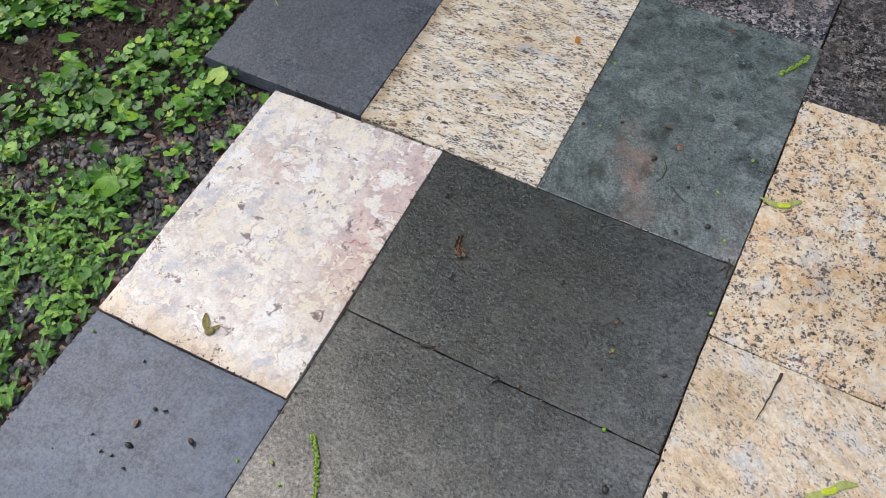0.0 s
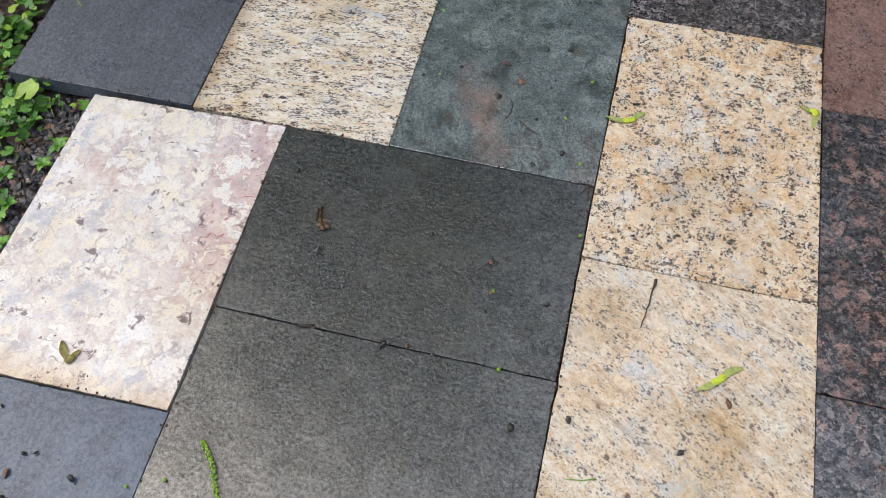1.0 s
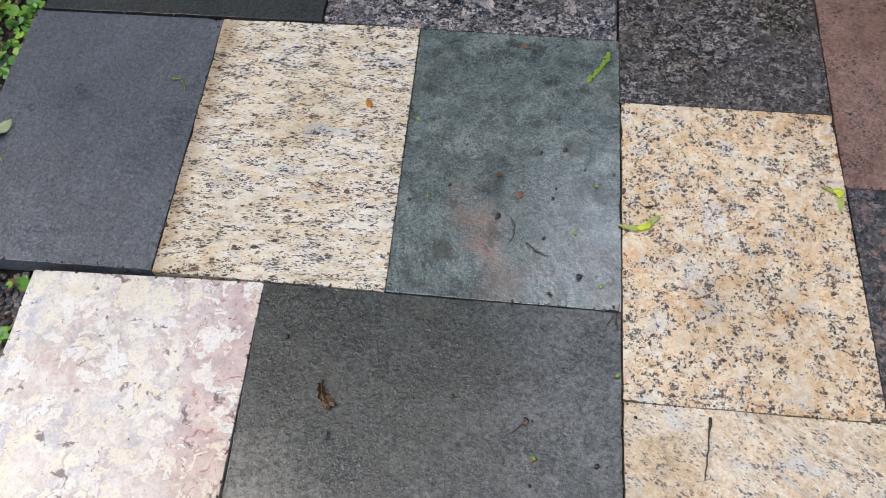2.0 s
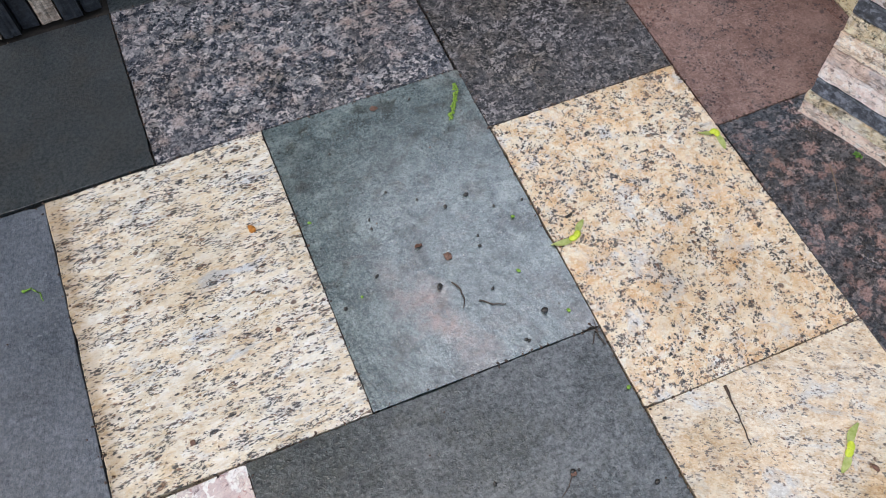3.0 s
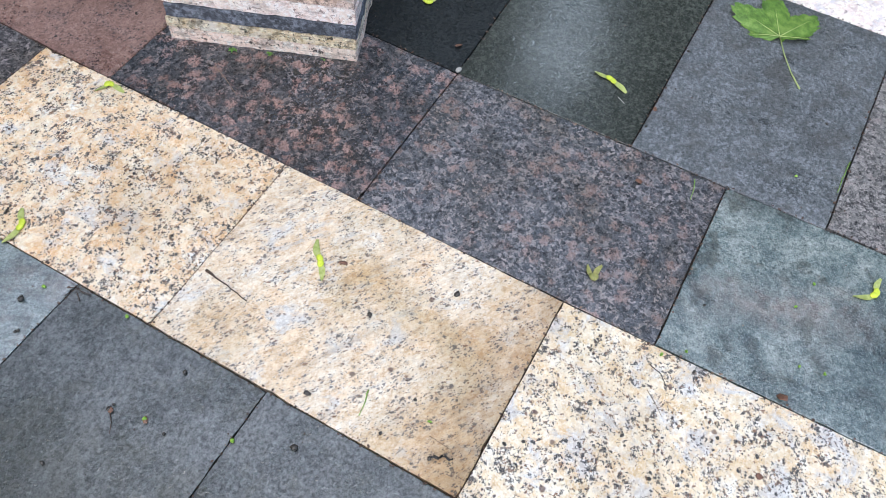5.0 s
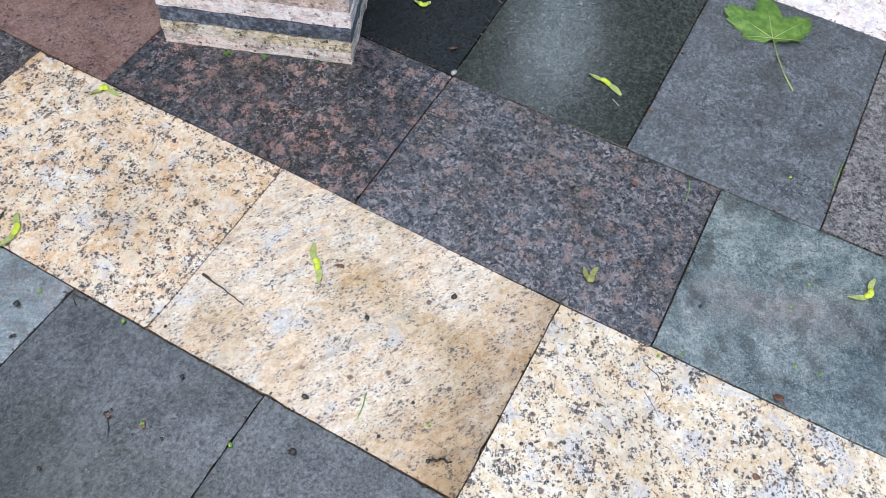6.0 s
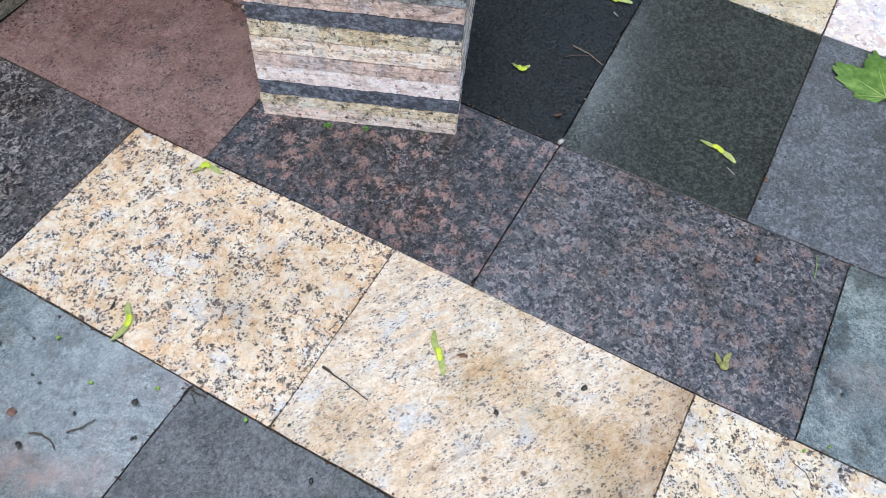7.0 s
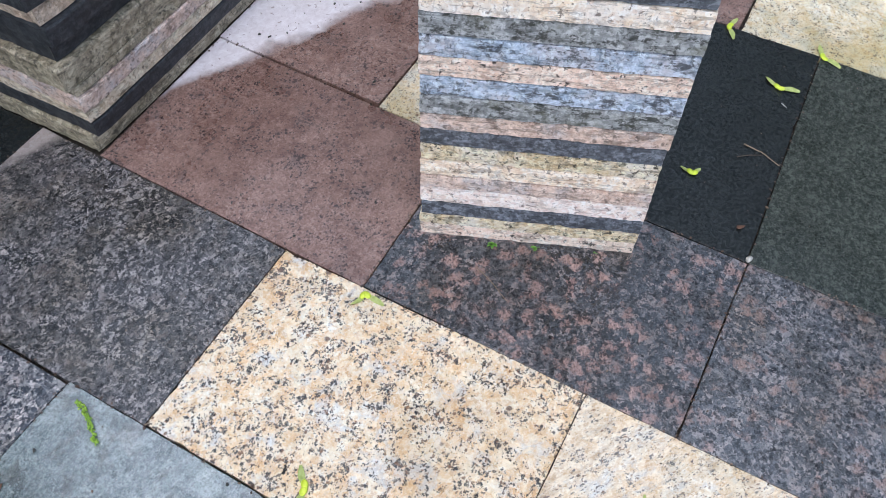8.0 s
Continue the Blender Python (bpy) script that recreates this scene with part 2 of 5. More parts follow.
def swirled(name, tones, rust, rough=(0.18, 0.4), turn=0, rust_amount=0.6, cloud_at=(0, 0, 0.1), aim=-68, film=1.0):
    """Blue-green quartzite: cloudy, wavy bands towards one end, a drawn-out rusty cloud."""
    k = Mat(name, spec=0.95)
    k.b.inputs["Coat IOR"].default_value = 2.6
    k.b.inputs["Coat Roughness"].default_value = 0.2
    v0 = k.local()
    own = k.node("TexCoord").outputs["Object"]
    v = k.bent(k.local((1, 1, 1), turn), 7.0, 0.12)
    stretched = k.node("Mapping", Vector=v)
    stretched.inputs["Scale"].default_value = (1, 5.0, 1)
    cloud = k.noise(k.bent(v0, 25, 0.05), 15, 10, 0.74, 0.7)
    bands = k.noise(stretched.outputs[0], 24, 7, 0.68, 0.8)
    end = k.node("SeparateXYZ", Vector=k.bent(own, 9, 0.16)).outputs[1]
    where = k.span(end, -0.17, -0.09, 1.0, 0.15)
    f = k.math("ADD", k.math("MULTIPLY", cloud, k.span(where, 0.0, 1.0, 1.0, 0.3)), k.math("MULTIPLY", bands, k.span(where, 0.0, 1.0, 0.0, 0.7)))
    base = k.ramp(f, tones)
    base = k.mix(k.span(k.noise(v0, 140, 9, 0.85), 0.5, 0.57, 0.0, 0.7), base, tones[0][1])
    base = k.mix(k.span(k.noise(v0, 190, 9, 0.85), 0.52, 0.58, 0.0, 0.5), base, tones[-1][1])
    base = k.mix(k.span(k.noise(k.bent(v0, 18, 0.07), 8, 9, 0.72, 0.6), 0.57, 0.72, 0.0, rust_amount * 0.55), base, rust)
    base = k.mix(k.span(k.noise(v0, 270, 4, 0.7), 0.5, 0.6, 0.0, 0.6), base, tuple(c * 0.7 for c in tones[0][1]))
    base = k.mix(k.span(k.noise(v0, 330, 4, 0.7), 0.54, 0.62, 0.0, 0.5), base, tones[-1][1])
    off = k.node("VectorMath")
    off.operation = "SUBTRACT"
    k.put(off.inputs[0], k.bent(k.bent(own, 12, 0.13), 50, 0.035))
    off.inputs[1].default_value = (cloud_at[0], cloud_at[1], 0.0)
    ca, sa_ = math.cos(radians(aim)), math.sin(radians(aim))
    sides = []
    for axis in ((ca * 0.4, sa_ * 0.4, 0), (-sa_ * 1.25, ca * 1.25, 0)):
        d = k.node("VectorMath", Vector=off.outputs[0])
        d.operation = "DOT_PRODUCT"
        d.inputs[1].default_value = axis
        sides.append(k.math("POWER", k.math("ABSOLUTE", d.outputs["Value"]), 2.0))
    away = k.math("SQRT", k.math("ADD", sides[0], sides[1]))
    patchy = k.span(k.noise(v0, 40, 8, 0.75), 0.38, 0.6, 0.25, 1.0)
    base = k.mix(k.math("MULTIPLY", k.span(away, cloud_at[2] * 0.25, cloud_at[2], rust_amount, 0.0), patchy), base, rust)
    base = stain(k, v0, base, (0.5, 0.52, 0.52), 0.7, 9.0, 0.48, 0.64)
    base = stain(k, v0, base, (0.4, 0.38, 0.34), 0.85, 26.0, 0.53, 0.64)
    k.bump(k.noise(v0, 300, 5, 0.7), 0.6, 0.0014)
    k.bump(k.noise(v0, 150, 3, 0.6), 0.5, 0.003)
    k.glint(v0, 190, 0.3, 1.0)
    k.glint(v0, 100, 0.45 * film, film, True)
    k.bump(k.noise(stretched.outputs[0], 20, 4), 0.15, 0.002)
    return k.done(base, k.span(k.noise(v0, 8, 5, 0.6), 0.35, 0.7, rough[0], rough[1]))


def blotched(name, whites, mauve, pink, rough=(0.22, 0.45), scale=1.0, flush=None):
    """White marble-like stone: cream clots in blue-grey and mauve clouds, rosy veins, few black grains."""
    k = Mat(name)
    v0 = k.local()
    own = k.node("TexCoord").outputs["Object"]
    v = k.bent(k.bent(v0, 14 * scale, 0.07 / scale), 70 * scale, 0.02 / scale)
    base = k.ramp(k.noise(v, 30 * scale, 10, 0.78, 0.3), whites)
    base = k.mix(k.span(k.noise(k.bent(v0, 30, 0.04), 15 * scale, 10, 0.76, 0.5), 0.5, 0.6, 0.0, 0.7), base, (0.5, 0.52, 0.59))
    base = k.mix(k.span(k.noise(k.bent(v0, 45, 0.03), 19 * scale, 10, 0.78, 0.5), 0.52, 0.63, 0.0, 0.6), base, mauve)
    base = k.mix(k.span(k.noise(k.bent(v0, 40, 0.03), 10 * scale, 10, 0.78, 0.5), 0.54, 0.63, 0.0, 0.6), base, pink)
    if flush:
        side = k.node("SeparateXYZ", Vector=k.bent(k.bent(own, 9, 0.14), 60, 0.03))
        f = k.math("MULTIPLY", k.span(side.outputs[0], 0.03, 0.11), k.span(side.outputs[1], -0.1, 0.0))
        rosy = k.ramp(k.noise(v, 26, 9, 0.75, 0.4), ((0.36, (0.46, 0.33, 0.33)), (0.5, (0.68, 0.48, 0.43)), (0.64, (0.84, 0.72, 0.62))))
        base = k.mix(k.math("MULTIPLY", f, 0.65), base, rosy)
        base = k.mix(k.math("MULTIPLY", f, k.span(k.noise(v, 75, 6, 0.7, 0.5), 0.56, 0.63, 0.0, 0.8)), base, (0.42, 0.12, 0.1))
    w = k.bent(k.bent(v0, 26 * scale, 0.075 / scale), 95 * scale, 0.028 / scale)
    for much, share in ((48, 0.5), (25, 0.55)):
        cell = k.cells(w, much * scale)
        pick = k.node("SeparateColor", Color=cell.outputs["Color"])
        reach = k.math("MULTIPLY", k.span(pick.outputs[0], 1 - share, 1.0, 0.0, 0.3), k.span(pick.outputs[0], 1 - share, 1.02 - share, 0.0, 1.0))
        inside = k.math("ADD", k.math("SUBTRACT", k.math("ADD", reach, k.span(pick.outputs[0], 1 - share, 1.02 - share, -0.4, 0.36)), cell.outputs["Distance"]), k.span(k.noise(v0, 80, 8, 0.78), 0.35, 0.65, -0.09, 0.09))
        cream = k.mix(pick.outputs[1], (0.89, 0.82, 0.67), (0.92, 0.9, 0.86))
        cream = k.mix(k.span(k.noise(v0, 70, 8, 0.76), 0.5, 0.64, 0.0, 0.5), cream, (0.66, 0.67, 0.71))
        rim = k.math("MULTIPLY", k.span(inside, -0.07, -0.01), k.span(inside, 0.0, 0.05, 1.0, 0.0))
        base = k.mix(k.math("MULTIPLY", rim, k.span(k.noise(v0, 24, 6, 0.7), 0.45, 0.58, 0.0, 0.5)), base, (0.36, 0.26, 0.26))
        base = k.mix(k.span(inside, -0.02, 0.11, 0.0, 0.9), base, cream)
    base = k.mix(k.span(k.noise(k.bent(v0, 90, 0.012), 42 * scale, 6, 0.7, 0.6), 0.6, 0.64, 0.0, 0.85), base, (0.16, 0.1, 0.1))
    base = k.mix(k.span(k.noise(v0, 20, 3, 0.6, 0.6), 0.735, 0.75, 0.0, 0.9), base, (0.03, 0.027, 0.027))
    base = k.mix(k.span(k.noise(v0, 280, 7, 0.8), 0.54, 0.62, 0.0, 0.4), base, mauve)
    base = stain(k, v0, base, (0.82, 0.72, 0.56), 0.5, 4.0)
    near_edge = k.node("SeparateXYZ", Vector=k.bent(own, 26, 0.06))
    base = k.mix(k.span(near_edge.outputs[1], -0.24, -0.195, 0.75, 0.0), base, (0.75, 0.58, 0.38), "MULTIPLY")
    k.bump(k.noise(v0, 220, 4, 0.6), 0.25, 0.001)
    k.bump(k.noise(v, 40, 3), 0.2, 0.002)
    return k.done(base, k.span(k.noise(v0, 8, 4, 0.6), 0.35, 0.7, rough[0], rough[1]))


def edge_stone(name, tones, grime=(0.05, 0.05, 0.045), amount=0.6, patch=None, fleck=0.7, moss=0.0, lines=0.5):
    """The sawn edge of a slab: coarse crystals, patches of a second hue, black grains, dirt in clumps and along the bed."""
    k = Mat(name, 0.55)
    v0 = k.local()
    v = k.bent(v0, 60, 0.006)
    base = k.ramp(k.noise(v, 50, 10, 0.8, 0.0), tones)
    if patch:
        base = k.mix(k.span(k.noise(v, 15, 9, 0.72), 0.46, 0.58, 0.0, 0.85), base, k.ramp(k.noise(v, 70, 9, 0.8), ((0.36, tuple(c * 0.7 for c in patch)), (0.6, patch))))
    grain = k.node("SeparateColor", Color=k.cells(v, 190).outputs["Color"])
    base = k.mix(k.span(grain.outputs[0], 0.6, 0.95, 0.0, 0.6), base, tones[-1][1])
    base = k.mix(k.span(grain.outputs[1], 0.66, 0.95, 0.0, 0.5), base, tones[0][1])
    base = k.mix(k.span(k.noise(v, 110, 5, 0.68), 0.575, 0.62, 0.0, fleck), base, grime)
    base = k.mix(k.span(k.noise(v, 230, 5, 0.7), 0.6, 0.68, 0.0, fleck), base, grime)
    base = k.mix(k.span(k.noise(v, 85, 8, 0.78), 0.52, 0.6, 0.0, 0.55), base, tuple(min(0.95, c * 1.25) for c in tones[-1][1]))
    base = k.mix(k.span(k.noise(k.local((1, 1, 1.8)), 34, 10, 0.8), 0.525, 0.57, 0.0, amount), base, grime)
    base = k.mix(k.span(k.noise(k.local((1, 1, 7)), 18, 9, 0.75), 0.535, 0.6, 0.0, lines), base, grime)
    base = k.mix(k.span(k.noise(k.local((1, 1, 0.22)), 42, 8, 0.74), 0.6, 0.68, 0.0, amount), base, grime)
    if moss:
        base = k.mix(k.span(k.noise(v, 26, 8, 0.74), 0.52, 0.62, 0.0, moss), base, (0.09, 0.09, 0.045))
    k.bump(k.noise(v, 150, 6, 0.7), 0.5, 0.0015)
    return k.done(base)


def red_stone(name):
    """Red-brown granite, dark and glossy where wet, pale where it has dried beside the bench."""
    k = Mat(name)
    v0 = k.local()
    p = k.place()
    wet, big, small = mosaic(k, v0, 0.0075, ((0.0, (0.13, 0.075, 0.062)), (0.35, (0.22, 0.128, 0.104)), (0.7, (0.31, 0.195, 0.162)), (1.0, (0.42, 0.3, 0.262))), 0.9, 0.35)
    wet = k.mix(0.45, wet, k.ramp(k.noise(v0, 60, 7, 0.72, 0.5), ((0.32, (0.14, 0.08, 0.066)), (0.5, (0.24, 0.142, 0.115)), (0.68, (0.36, 0.24, 0.2)))))
    wet = k.mix(k.span(k.noise(v0, 320, 5, 0.75), 0.52, 0.62, 0.0, 0.6), wet, (0.085, 0.05, 0.044))
    wet = k.mix(k.span(k.noise(v0, 240, 5, 0.75), 0.55, 0.64, 0.0, 0.5), wet, (0.4, 0.3, 0.27))
    cluster = k.noise(v0, 24, 6, 0.68, 0.4)
    wet = k.mix(k.span(cluster, 0.56, 0.68, 0.0, 0.45), wet, (0.2, 0.165, 0.165))
    for grain, much in ((0.0042, 0.16), (0.0026, 0.2)):
        f, kind = flecks_in(k, v0, grain, cluster, 0.015, much)
        wet = k.mix(f, wet, k.mix(kind, (0.035, 0.027, 0.028), (0.09, 0.06, 0.055)))
    wet = stain(k, v0, wet, (0.55, 0.46, 0.43), 0.8, 6.0, 0.44, 0.66)
    wet = k.mix(k.span(k.noise(v0, 13, 8, 0.7), 0.5, 0.66, 0.0, 0.3), wet, (0.4, 0.27, 0.23))
    dry = k.ramp(k.noise(v0, 70, 6, 0.7, 0.5), ((0.3, (0.6, 0.53, 0.54)), (0.7, (0.8, 0.75, 0.77))))
    dry = k.mix(k.span(k.noise(v0, 90, 2, 0.5, 0.4), 0.64, 0.7, 0.0, 0.7), dry, (0.3, 0.22, 0.21))
    xyz = k.node("SeparateXYZ", Vector=k.bent(k.bent(p, 9, 0.09), 60, 0.02))
    f = k.math("ADD", k.math("MULTIPLY", xyz.outputs[0], 0.45), k.math("MULTIPLY", xyz.outputs[1], 0.89))
    f = k.span(f, 0.945, 0.97)
    k.bump(k.noise(v0, 280, 4, 0.6), 0.25, 0.001)
    rough = k.mix(f, k.span(k.noise(v0, 8, 4), 0.3, 0.7, 0.2, 0.42), (0.75, 0.75, 0.75))
    return k.done(k.mix(f, wet, dry), rough)


def plain(name, a, b, scale=60.0, rough=0.6, relief=0.3, island=0.0, spec=0.5):
    """Small organic or mineral things: two tones, varied from bit to bit."""
    k = Mat(name, rough, spec)
    v = k.local()
    base = k.ramp(k.noise(v, scale, 5, 0.6), ((0.3, a), (0.7, b)))
    if island:
        r = k.node("NewGeometry").outputs["Random Per Island"]
        base = k.mix(k.span(r, 0.0, 1.0, 0.0, island), base, b)
        base = k.mix(k.span(k.math("FRACT", k.math("MULTIPLY", r, 7.31)), 0.0, 1.0, 0.0, island * 0.7), base, a)
    if relief:
        k.bump(k.noise(v, scale * 5, 3), relief, 0.0008)
    return k.done(base)


CREAM = ((0.0, (0.6, 0.38, 0.2)), (0.25, (0.75, 0.53, 0.31)), (0.55, (0.82, 0.68, 0.46)), (0.8, (0.87, 0.79, 0.62)), (1.0, (0.9, 0.88, 0.82)))
PALE = ((0.0, (0.56, 0.39, 0.2)), (0.2, (0.73, 0.58, 0.36)), (0.5, (0.83, 0.73, 0.52)), (0.8, (0.85, 0.8, 0.66)), (1.0, (0.87, 0.86, 0.81)))
SAND = ((0.0, (0.5, 0.34, 0.2)), (0.2, (0.66, 0.51, 0.34)), (0.5, (0.76, 0.65, 0.48)), (0.8, (0.84, 0.77, 0.63)), (1.0, (0.88, 0.85, 0.77)))
M_Y1 = speckled("granite_streaked", ((0.0, (0.6, 0.44, 0.25)), (0.2, (0.75, 0.63, 0.44)), (0.5, (0.84, 0.77, 0.6)), (0.8, (0.89, 0.86, 0.76)), (1.0, (0.9, 0.89, 0.86))), 0.013, 0.0038, (0.0, 0.32), (0.62, 1.4, 1), 2, peach_amount=0.35, quartz_from=0.6, dirt=(0.7, 0.6, 0.42), dirt_amount=0.55, rim=(0, -0.15, -0.128, 0.6), garnet=0.2, streak=0.2)
M_Y2 = speckled("granite_peach", CREAM, 0.013, 0.0042, (-0.03, 0.33), quartz=(0.52, 0.53, 0.54), quartz_from=0.58, peach_amount=0.65)
M_Y3 = speckled("granite_sand", SAND, 0.007, 0.0034, (0.0, 0.2), (0.8, 1.22, 1), -30, ink=(0.15, 0.14, 0.14), quartz=(0.52, 0.53, 0.53), quartz_from=0.59, peach_amount=0.6, dirt=(0.7, 0.6, 0.42), dirt_amount=0.85, dirt_lo=0.44, rim=(1, -0.22, -0.1, 0.5), garnet=0.12, streak=0.4)
M_Y4 = speckled("granite_pepper", PALE, 0.012, 0.0042, (-0.02, 0.34), quartz=(0.5, 0.515, 0.54), quartz_from=0.56, peach_amount=0.4, garnet=0.3)
M_Y6 = speckled("granite_gold", PALE, 0.008, 0.003, (0.0, 0.17), ink=(0.07, 0.06, 0.045), peach_amount=0.3, quartz=(0.5, 0.49, 0.44), dirt=(0.6, 0.55, 0.36), dirt_amount=0.85, dirt_lo=0.44)
M_G1 = crystalline("granite_grey_pink", ((0.0, (0.02, 0.025, 0.036)), (0.3, (0.075, 0.085, 0.108)), (0.5, (0.2, 0.202, 0.212)), (0.75, (0.34, 0.325, 0.325)), (1.0, (0.68, 0.61, 0.59))), ((0.42, 0.35, 0.33), (0.7, 0.58, 0.54)), 0.0105, 0.022, 0.33, ink=(0.012, 0.016, 0.028), gaps=(0.03, 0.37), tint=(0.85, 0.76, 0.68), film=0.6, glare=0.4)
M_K = crystalline("granite_charcoal", ((0.0, (0.012, 0.013, 0.017)), (0.35, (0.055, 0.055, 0.061)), (0.65, (0.17, 0.158, 0.16)), (1.0, (0.42, 0.378, 0.37))), ((0.1, 0.092, 0.09), (0.24, 0.205, 0.2)), 0.0085, 0.016, 0.3, gaps=(0.02, 0.36), dry=(0.42, 0.36, 0.34), tint=(0.85, 0.8, 0.68), glare=0.35, film=0.5)
M_P1 = crystalline("granite_dark_red", ((0.0, (0.011, 0.014, 0.02)), (0.4, (0.045, 0.053, 0.066)), (0.7, (0.11, 0.114, 0.128)), (1.0, (0.29, 0.25, 0.245))), ((0.3, 0.185, 0.165), (0.55, 0.37, 0.33)), 0.0095, 0.021, 0.6, gaps=(0.03, 0.4), rough=(0.2, 0.38), glare=0.25, tint=(0.8, 0.72, 0.66), film=0.55)
M_P2 = crystalline("granite_dark_mauve", ((0.0, (0.012, 0.016, 0.021)), (0.35, (0.06, 0.068, 0.082)), (0.65, (0.15, 0.15, 0.162)), (1.0, (0.36, 0.32, 0.315))), ((0.22, 0.165, 0.155), (0.46, 0.32, 0.29)), 0.0095, 0.019, 0.38, gaps=(0.02, 0.36), rough=(0.2, 0.38), tint=(0.8, 0.7, 0.58), glare=0.35, film=0.7)
M_E3 = crystalline("granite_grey_rose", ((0.0, (0.06, 0.06, 0.062)), (0.5, (0.2, 0.195, 0.19)), (1.0, (0.42, 0.39, 0.37))), ((0.3, 0.26, 0.25), (0.45, 0.38, 0.36)), 0.008, 0.016, 0.2, gaps=(0.05, 0.3), rough=(0.3, 0.5), film=0.2)
M_D = fine("basalt_olive", ((0.3, (0.0045, 0.0068, 0.008)), (0.55, (0.012, 0.0165, 0.018)), (0.75, (0.03, 0.039, 0.04))), 330, (0.18, 0.34), 0.6, (0.04, 0.043, 0.03), 0.6, pale=(0.1, 0.12, 0.115), pale_amount=0.7, film=0.72, ridges=0.15)
M_L = fine("slate_blue_black", ((0.3, (0.062, 0.072, 0.088)), (0.55, (0.098, 0.112, 0.134)), (0.75, (0.145, 0.16, 0.185))), 420, (0.25, 0.42), 0.4, stretch=(0.35, 1.5, 1), turn=78, pale=(0.24, 0.26, 0.29), pale_amount=0.4, film=0.25)
M_N = fine("slate_soot", ((0.3, (0.02, 0.025, 0.027)), (0.55, (0.034, 0.041, 0.044)), (0.75, (0.055, 0.063, 0.066))), 400, (0.28, 0.45), 0.35, (0.05, 0.047, 0.04), 0.5, pale=(0.09, 0.1, 0.105), pale_amount=0.3, film=0.2)
M_S = fine("honed_blue_grey", ((0.3, (0.068, 0.1, 0.155)), (0.55, (0.084, 0.12, 0.182)), (0.75, (0.102, 0.14, 0.206))), 380, (0.3, 0.46), 0.08, (0.05, 0.066, 0.098), 0.5, spec=0.6, film=0.1)
M_E0 = fine("honed_black", ((0.3, (0.008, 0.01, 0.011)), (0.55, (0.013, 0.016, 0.017)), (0.75, (0.02, 0.024, 0.025))), 500, (0.18, 0.34), 0.25, spec=0.6)
M_E1 = fine("basalt_green_black", ((0.3, (0.016, 0.02, 0.018)), (0.55, (0.03, 0.036, 0.032)), (0.75, (0.055, 0.062, 0.055))), 330, (0.1, 0.16), 0.085, pale=(0.13, 0.142, 0.125), pale_amount=0.5)
M_E2 = fine("basalt_mid_grey", ((0.3, (0.036, 0.045, 0.05)), (0.55, (0.085, 0.097, 0.104)), (0.75, (0.15, 0.165, 0.174))), 300, (0.25, 0.45), 0.5, (0.05, 0.048, 0.045), 0.6, pale=(0.34, 0.36, 0.39), pale_amount=0.6, film=0.3)
M_B = swirled("quartzite_blue_green", ((0.39, (0.042, 0.064, 0.07)), (0.5, (0.142, 0.186, 0.187)), (0.61, (0.31, 0.36, 0.345))), (0.34, 0.215, 0.175), turn=-70, rust_amount=0.8, cloud_at=(-0.035, -0.15, 0.055), film=1.0)
M_G2 = swirled("quartzite_sea_green", ((0.39, (0.04, 0.066, 0.07)), (0.5, (0.13, 0.175, 0.172)), (0.61, (0.33, 0.37, 0.35))), (0.27, 0.2, 0.175), turn=50, rust_amount=0.55, cloud_at=(-0.01, 0.09, 0.07), film=0.4)
M_W = blotched("marble_white_mauve", ((0.35, (0.64, 0.55, 0.49)), (0.5, (0.83, 0.78, 0.71)), (0.65, (0.91, 0.88, 0.83))), (0.36, 0.28, 0.29), (0.6, 0.4, 0.34), flush=True)
M_PK = blotched("marble_pink_white", ((0.3, (0.72, 0.55, 0.48)), (0.5, (0.83, 0.75, 0.7)), (0.7, (0.88, 0.86, 0.84))), (0.45, 0.33, 0.33), (0.66, 0.45, 0.38), scale=1.6)
M_R = red_stone("granite_red_brown")
M_EB = edge_stone("edge_blue_grey", ((0.35, (0.13, 0.17, 0.24)), (0.5, (0.36, 0.44, 0.56)), (0.65, (0.64, 0.71, 0.84))), (0.028, 0.03, 0.035), 0.85, (0.58, 0.56, 0.61), 0.7, 0)
M_EW = edge_stone("edge_white", ((0.35, (0.66, 0.47, 0.41)), (0.5, (0.9, 0.78, 0.72)), (0.65, (0.96, 0.92, 0.9))), (0.14, 0.09, 0.08), 0.3, (0.93, 0.8, 0.68), 0.8, 0)
M_EP = edge_stone("edge_peach", ((0.35, (0.54, 0.35, 0.27)), (0.5, (0.84, 0.63, 0.51)), (0.65, (0.94, 0.81, 0.72))), (0.05, 0.035, 0.03), 0.42, (0.88, 0.74, 0.62), 1.0, 0)
M_ER = edge_stone("edge_rose_grey", ((0.35, (0.36, 0.24, 0.19)), (0.5, (0.6, 0.44, 0.36)), (0.65, (0.76, 0.62, 0.54))), (0.07, 0.05, 0.04), 0.55, (0.64, 0.6, 0.61), 0.7, 0)
M_EC = edge_stone("edge_cream", ((0.35, (0.62, 0.43, 0.3)), (0.5, (0.9, 0.75, 0.58)), (0.65, (0.96, 0.9, 0.82))), (0.1, 0.065, 0.045), 0.35, (0.93, 0.85, 0.78), 0.8, 0)
M_EG = edge_stone("edge_gold_moss", ((0.35, (0.36, 0.25, 0.12)), (0.5, (0.64, 0.5, 0.31)), (0.65, (0.85, 0.75, 0.57))), (0.045, 0.035, 0.022), 0.65, (0.8, 0.75, 0.68), 1.0, 0.12)
